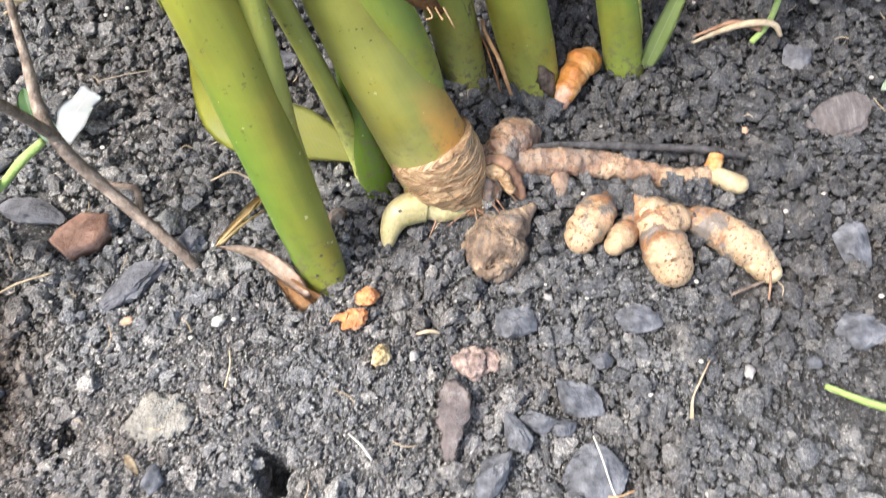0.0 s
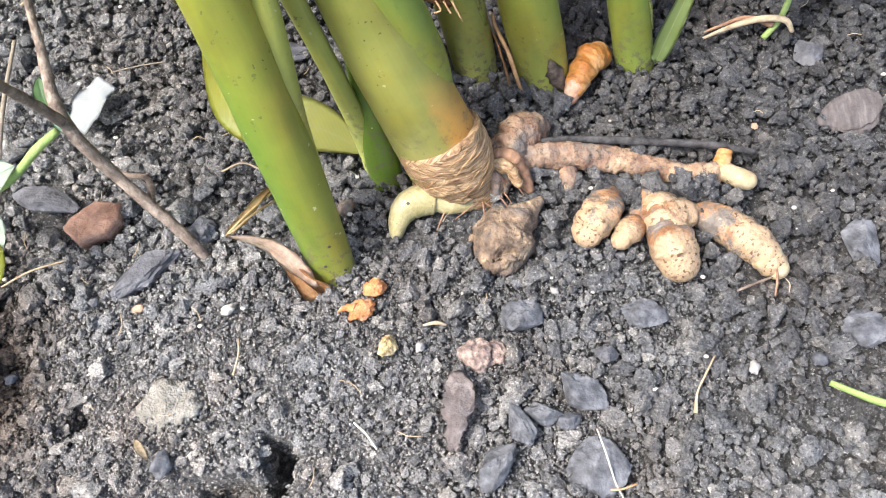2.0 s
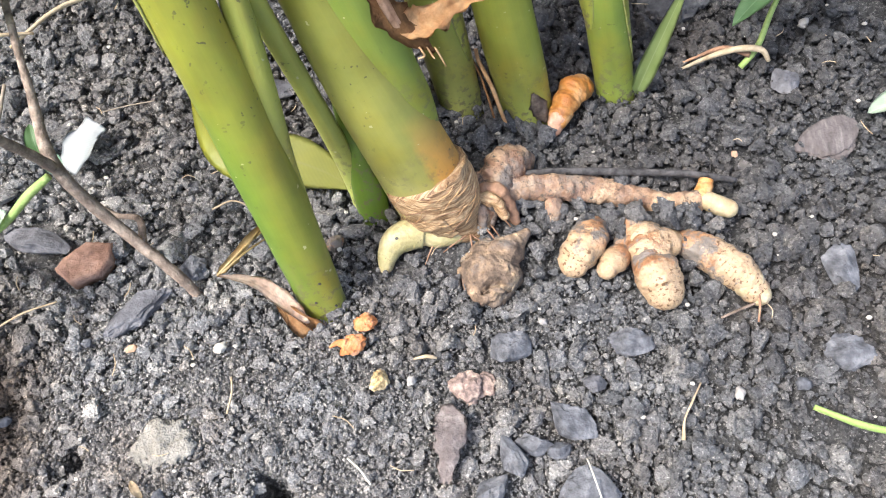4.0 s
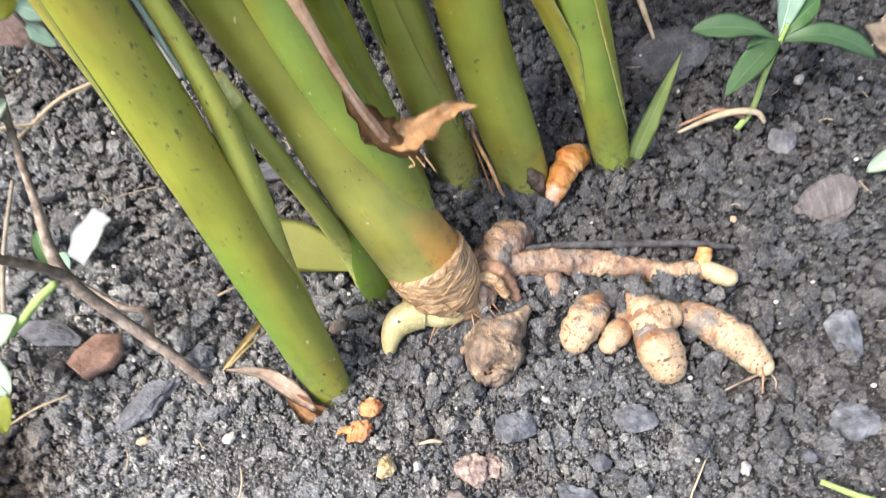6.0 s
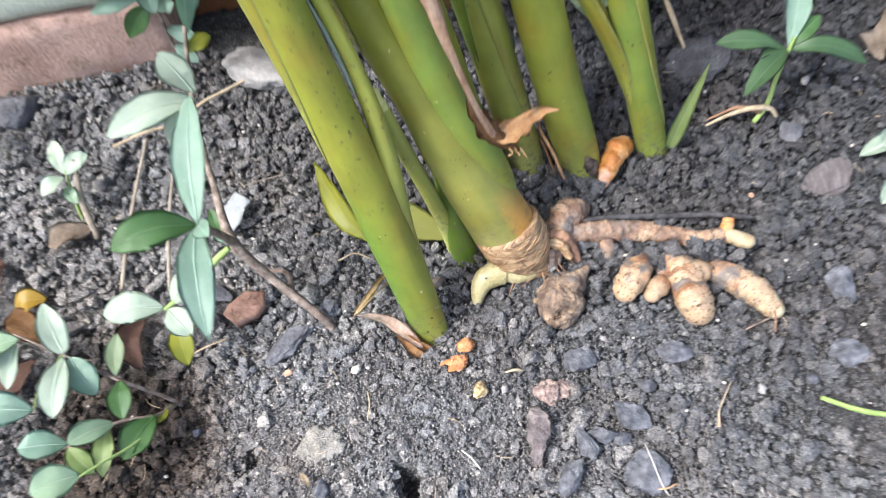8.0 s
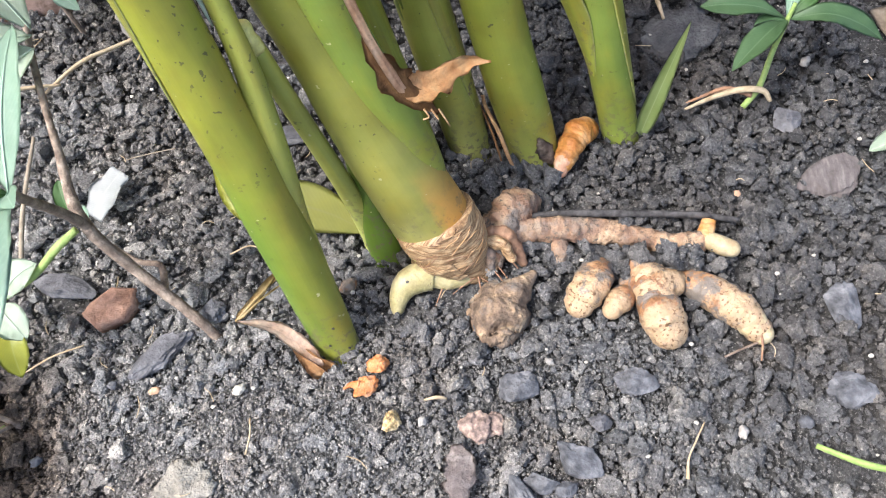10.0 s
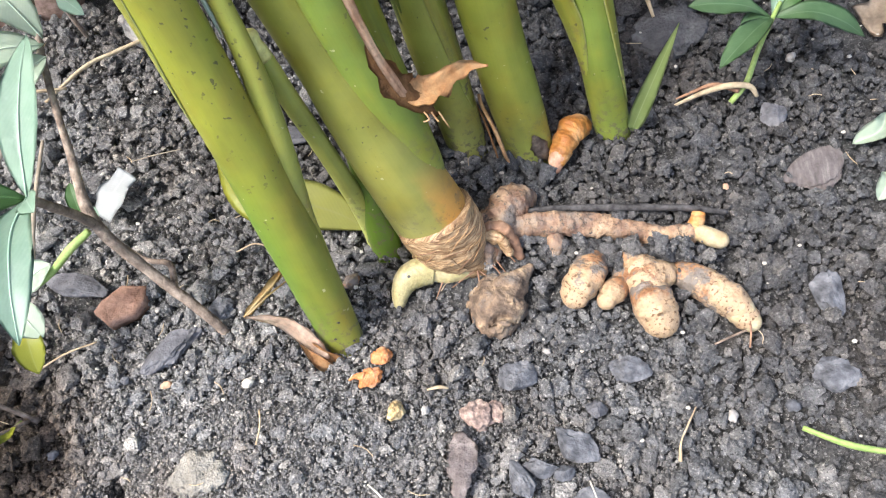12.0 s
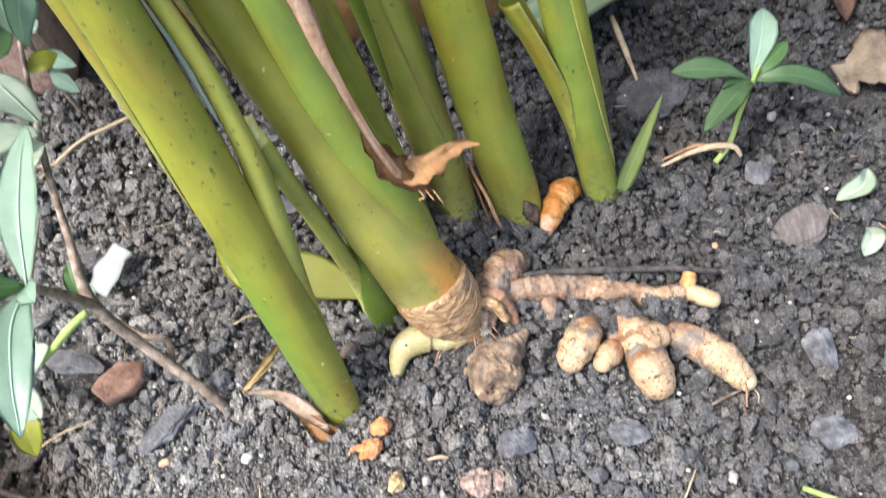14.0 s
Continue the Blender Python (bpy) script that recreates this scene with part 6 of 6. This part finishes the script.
leaves_on(wall_weed, [
    ((-0.207, 0.376, 0.122), (-0.180, 0.379, 0.168), 0.0220, M_WEED_PALE, 0.004, (0, -1, 0.3), 0.55, "pale silvery leaf"),
    ((-0.207, 0.376, 0.124), (-0.211, 0.376, 0.158), 0.0100, M_WEED, 0.002, (0.5, -1, 0.2), 0.5, ""),
    ((-0.206, 0.375, 0.118), (-0.182, 0.374, 0.138), 0.0130, M_WEED, 0.003, (0, -1, 0.4), 0.5, ""),
    ((-0.206, 0.374, 0.112), (-0.206, 0.368, 0.090), 0.0140, M_WEED, 0.002, (0.3, -1, 0.2), 0.5, ""),
    ((-0.207, 0.374, 0.110), (-0.245, 0.366, 0.116), 0.0150, M_WEED_MID, 0.003, (0, -1, 0.6), 0.5, "fresh green leaf"),
    ((-0.208, 0.374, 0.102), (-0.246, 0.364, 0.098), 0.0110, M_WEED, 0.002, (0, -1, 0.5), 0.5, ""),
    ((-0.209, 0.375, 0.092), (-0.232, 0.366, 0.070), 0.0150, M_WEED_MID, 0.003, (0, -1, 0.3), 0.5, "fresh green leaf"),
    ((-0.208, 0.375, 0.085), (-0.190, 0.370, 0.098), 0.0120, M_WEED, 0.002, (0, -1, 0.4), 0.5, ""),
    ((-0.210, 0.376, 0.065), (-0.186, 0.370, 0.060), 0.0130, M_WEED, 0.002, (0, -1, 0.5), 0.5, ""),
    ((-0.211, 0.377, 0.048), (-0.196, 0.370, 0.036), 0.0130, M_WEED, 0.002, (0, -1, 0.5), 0.5, ""),
])

# seedling with its bared root
seed = thing("seedling", (0.208, 0.330, 0.0), "broad-leaved green seedling with a bared pale root", "weed", "weeds")
part("stem", tube([(0.200, 0.318, 0.004, 0.0018), (0.208, 0.326, 0.012, 0.0018), (0.212, 0.338, 0.028, 0.0016), (0.215, 0.345, 0.046, 0.0014), (0.217, 0.349, 0.056, 0.001)], 20, 8), M_FRESH, seed)
part("root", tube([(0.214, 0.318, 0.010, 0.0012), (0.208, 0.321, 0.016, 0.0018), (0.196, 0.323, 0.014, 0.0019), (0.182, 0.321, 0.010, 0.0015), (0.166, 0.316, 0.005, 0.0008)], 24, 8), M_STRAW, seed, "pale bared root")
part("root", tube([(0.204, 0.322, 0.010, 0.0016), (0.190, 0.327, 0.010, 0.0014), (0.176, 0.324, 0.006, 0.0010), (0.168, 0.322, 0.003, 0.0006)], 18, 8), M_ROOT, seed)
S = (0.215, 0.346, 0.047)
leaves_on(seed, [
    (S, (0.226, 0.388, 0.062), 0.0170, M_WEED, 0.006, (-0.1, -0.5, 1), 0.55, "upright glossy leaf"),
    (S, (0.166, 0.349, 0.054), 0.0145, M_SEED, 0.006, (0, -0.2, 1), 0.6, ""),
    (S, (0.179, 0.308, 0.050), 0.0153, M_SEED, 0.006, (-0.2, 0.2, 1), 0.5, ""),
    (S, (0.268, 0.336, 0.040), 0.0161, M_SEED, 0.010, (0.1, -0.1, 1), 0.5, ""),
    (S, (0.237, 0.366, 0.056), 0.0120, M_WEED_MID, 0.003, (0.1, -0.3, 1), 0.5, ""),
    (S, (0.195, 0.336, 0.046), 0.0140, M_SEED, 0.003, (0, 0, 1), 0.5, ""),
])

# broad weed beyond the wall's end
far_weed = thing("weed", (0.322, 0.505, 0.0), "leafy green weed beside the wall's end", "weed", "weeds")
part("stem", tube([(0.322, 0.508, -0.004, 0.0030), (0.322, 0.500, 0.03, 0.0026), (0.323, 0.494, 0.065, 0.0022), (0.325, 0.490, 0.100, 0.0016)], 20, 8), M_FRESH, far_weed)
F = (0.324, 0.492, 0.070)
leaves_on(far_weed, [
    ((0.325, 0.490, 0.098), (0.228, 0.447, 0.050), 0.029, M_WEED_MID, 0.016, (-0.1, -0.3, 1), 0.5, "long pointed green leaf"),
    (F, (0.275, 0.436, 0.050), 0.022, M_SEED, 0.010, (-0.2, -0.2, 1), 0.5, ""),
    (F, (0.298, 0.438, 0.044), 0.017, M_SEED, 0.008, (0, -0.2, 1), 0.5, ""),
    (F, (0.334, 0.430, 0.048), 0.022, M_SEED, 0.010, (0.1, -0.2, 1), 0.5, ""),
    (F, (0.356, 0.450, 0.052), 0.026, M_WEED_MID, 0.010, (0.2, -0.2, 1), 0.5, ""),
    (F, (0.385, 0.470, 0.060), 0.024, M_SEED, 0.010, (0.2, -0.2, 1), 0.5, ""),
    (F, (0.300, 0.530, 0.080), 0.024, M_SEED, 0.008, (0, 0, 1), 0.5, ""),
    (F, (0.350, 0.530, 0.085), 0.024, M_WEED_MID, 0.008, (0, 0, 1), 0.5, ""),
])
side_weed = thing("weed", (0.395, 0.430, 0.0), "green weed with drooping pointed leaves", "weed", "weeds")
part("stem", tube([(0.395, 0.432, -0.004, 0.0024), (0.393, 0.430, 0.03, 0.0020), (0.392, 0.430, 0.066, 0.0014)], 14, 8), M_FRESH, side_weed)
leaves_on(side_weed, [
    ((0.392, 0.430, 0.064), (0.350, 0.408, 0.040), 0.022, M_WEED_MID, 0.008, (-0.1, -0.2, 1), 0.5, ""),
    ((0.392, 0.430, 0.064), (0.372, 0.385, 0.040), 0.018, M_SEED, 0.008, (0, -0.2, 1), 0.5, ""),
    ((0.392, 0.430, 0.064), (0.430, 0.410, 0.045), 0.022, M_SEED, 0.008, (0.1, -0.2, 1), 0.5, ""),
    ((0.392, 0.430, 0.064), (0.400, 0.475, 0.070), 0.022, M_WEED_MID, 0.006, (0, 0, 1), 0.5, ""),
])

# large turmeric leaves hanging at the wall and over the weeds
hang = thing("turmeric_leaf", (-0.160, 0.370, 0.20), "large pale green turmeric leaf hanging before the wall", "leaf", "hanging leaves")
part("blade", blade([(0.030, 0.394, 0.250), (-0.070, 0.388, 0.232), (-0.160, 0.378, 0.256), (-0.260, 0.364, 0.277), (-0.420, 0.345, 0.275)], 0.085, 0.12, (0.1, -0.75, 0.55), 30, 10, 0.45, 0.10, 0.0006, 2, 0.3), M_BLADE, hang)
part("midrib", tube([(0.030, 0.393, 0.250, 0.0020), (-0.070, 0.387, 0.232, 0.0020), (-0.160, 0.377, 0.256, 0.0018), (-0.260, 0.363, 0.277, 0.0015), (-0.410, 0.345, 0.275, 0.0008)], 30, 8, 0.6), M_STEM_PALE, hang)

def specks(name, count, seed, material, label, long):
    """Tiny loose bits scattered over the bed, one mesh."""
    rnd = random.Random(seed)
    parts = []
    for k in range(count):
        x, y = rnd.uniform(-0.27, 0.32), rnd.uniform(0.06, 0.40)
        z = land(x, y) + 0.0035
        if long:
            a, l = rnd.uniform(0, 6.28), rnd.uniform(0.004, 0.012)
            p = [(x, y, z, 0.0002), (x + 0.5 * l * math.cos(a), y + 0.5 * l * math.sin(a), z + rnd.uniform(0.000, 0.0015), 0.00025), (x + l * math.cos(a + 0.25), y + l * math.sin(a + 0.25), z, 0.0002)]
            parts.append(tube(p, 6, 5))
        else:
            r = rnd.uniform(0.0005, 0.0016)
            parts.append(rock((x, y, z), (r, r * 0.8, r * 0.7), k, 0.3, 1.2, subdiv=1))
    me = bpy.data.meshes.new(name)
    b = join(*parts)
    b.to_mesh(me)
    b.free()
    me.materials.append(material)
    return tagged(new(name, me), label, "debris", kind="stuff")


specks("white_specks", 90, 3, M_WHITE, "tiny whitish specks scattered on the soil", False)
specks("straw_bits", 65, 4, M_STRAW, "fine short straw bits on the soil", True)


# ---- crumbs of soil, last ----
def ico(sub):
    b = bmesh.new()
    bmesh.ops.create_icosphere(b, subdivisions=sub, radius=1.0)
    v = np.array([p.co[:] for p in b.verts])
    f = np.array([[q.index for q in p.verts] for p in b.faces])
    b.free()
    return v, f


def crumbs(name, count, lo, hi, sub, seed, material, label, steep, span, caked=False):
    """Lumps of soil, each an island of one mesh; caked: flattened ones sunk in the trodden mound."""
    rnd = np.random.RandomState(seed)
    base_v, base_f = ico(sub)
    shapes = []
    for k in range(14):
        q = [Vector(p) * 1.25 + Vector((k * 3.1, k * 1.7, k)) for p in base_v]
        s = np.array([1 + 0.50 * noise.noise(p) + 0.42 * noise.noise(p * 2.9) + (0.30 * noise.noise(p * 6.5) if sub > 2 else 0) for p in q])
        v = base_v * s[:, None]
        for _ in range(7):
            nrm = rnd.normal(size=3)
            nrm /= np.linalg.norm(nrm)
            over = np.maximum(v @ nrm - rnd.uniform(0.45, 0.85), 0)
            v = v - nrm * over[:, None] * 0.9
        shapes.append(v)
    verts, faces, done, tries = [], [], 0, 0
    while done < count and tries < count * 4:
        tries += 1
        x, y = rnd.uniform(*span[:2]), rnd.uniform(*span[2:])
        if (y - 0.377) > (x + 0.389) * 0.1728 - 0.002 and x < 0.27:
            continue
        r = lo * (hi / lo) ** (rnd.uniform() ** steep)
        k = compact(x, y)
        if caked and k < 0.35:
            continue
        if not caked and r > 0.0014 and rnd.uniform() < 0.95 * k:
            continue
        if r > 0.0012 and any((x - cx) ** 2 + (y - cy) ** 2 < (cr + r * 0.5) ** 2 for cx, cy, cr in CLEAR):
            continue
        a, t = rnd.uniform(0, 2 * math.pi), rnd.uniform(-0.6, 0.6)
        rot = np.array(Euler((t, rnd.uniform(-0.6, 0.6), a)).to_matrix())
        sc = r * np.array([rnd.uniform(0.8, 1.3), rnd.uniform(0.75, 1.15), rnd.uniform(0.6, 0.95)])
        lift = r * rnd.uniform(-0.2, 1.3) - 0.0016
        if caked:
            sc[2] *= 0.5
            lift = r * rnd.uniform(-0.35, 0.05)
        v = (shapes[rnd.randint(14)] * sc) @ rot.T + np.array([x, y, land(x, y) + lift])
        faces.append(base_f + done * len(base_v))
        verts.append(v)
        done += 1
    me = bpy.data.meshes.new(name)
    me.from_pydata(np.concatenate(verts).tolist(), [], np.concatenate(faces).tolist())
    me.polygons.foreach_set("use_smooth", [False] * len(me.polygons))
    me.materials.append(material)
    return tagged(new(name, me), label, "soil", kind="stuff")


crumbs("soil_clods", 3200, 0.0026, 0.0058, 3, 5, M_CRUMB, "rough dark grey clods of soil", 1.8, (-0.38, 0.38, 0.045, 0.46))
crumbs("soil_lumps", 14000, 0.0014, 0.0030, 2, 1, M_CRUMB, "dark grey lumps of crumbly soil", 1.1, (-0.36, 0.38, 0.045, 0.48))
crumbs("soil_grains", 20000, 0.0007, 0.0014, 1, 2, M_CRUMB, "fine grey soil grains between lumps", 1.0, (-0.30, 0.33, 0.05, 0.42))
crumbs("mound_crust", 420, 0.0016, 0.0044, 3, 9, M_CRUMB, "pale grey caked lumps of dried soil", 1.4, (-0.19, 0.16, 0.055, 0.18), True)
crumbs("mound_grains", 21000, 0.0005, 0.0012, 1, 7, M_CRUMB, "fine pale grey grains on the mound", 1.0, (-0.19, 0.16, 0.055, 0.18))


def lumps(count, lo, hi, seed):
    """The larger clods, each a piece of the ground, sharing a few shapes."""
    rnd = random.Random(seed)
    shapes = []
    for k in range(12):
        bm = rock((0, 0, 0), (1.0, 0.85, 0.7), 200 + k, 0.55, 1.3, subdiv=2, facets=0.85)
        me = bpy.data.meshes.new("clod")
        bm.to_mesh(me)
        bm.free()
        me.materials.append(M_LUMP)
        shapes.append(me)
    done = 0
    while done < count:
        x, y = rnd.uniform(-0.28, 0.31), rnd.uniform(0.05, 0.36)
        r = lo * (hi / lo) ** (rnd.random() ** 1.6)
        if rnd.random() < 0.9 * compact(x, y) or any((x - cx) ** 2 + (y - cy) ** 2 < (cr + r * 0.7) ** 2 for cx, cy, cr in CLEAR):
            continue
        ob = new("clod", shapes[rnd.randrange(12)])
        ob.parent = ground
        ob.location = (x, y, land(x, y) + r * rnd.uniform(-0.25, 0.25))
        ob.rotation_euler = (rnd.uniform(-0.5, 0.5), rnd.uniform(-0.5, 0.5), rnd.uniform(0, 6.28))
        ob.scale = (r * rnd.uniform(0.9, 1.3), r * rnd.uniform(0.8, 1.1), r * rnd.uniform(0.7, 1.0))
        done += 1


lumps(290, 0.0048, 0.0082, 12)
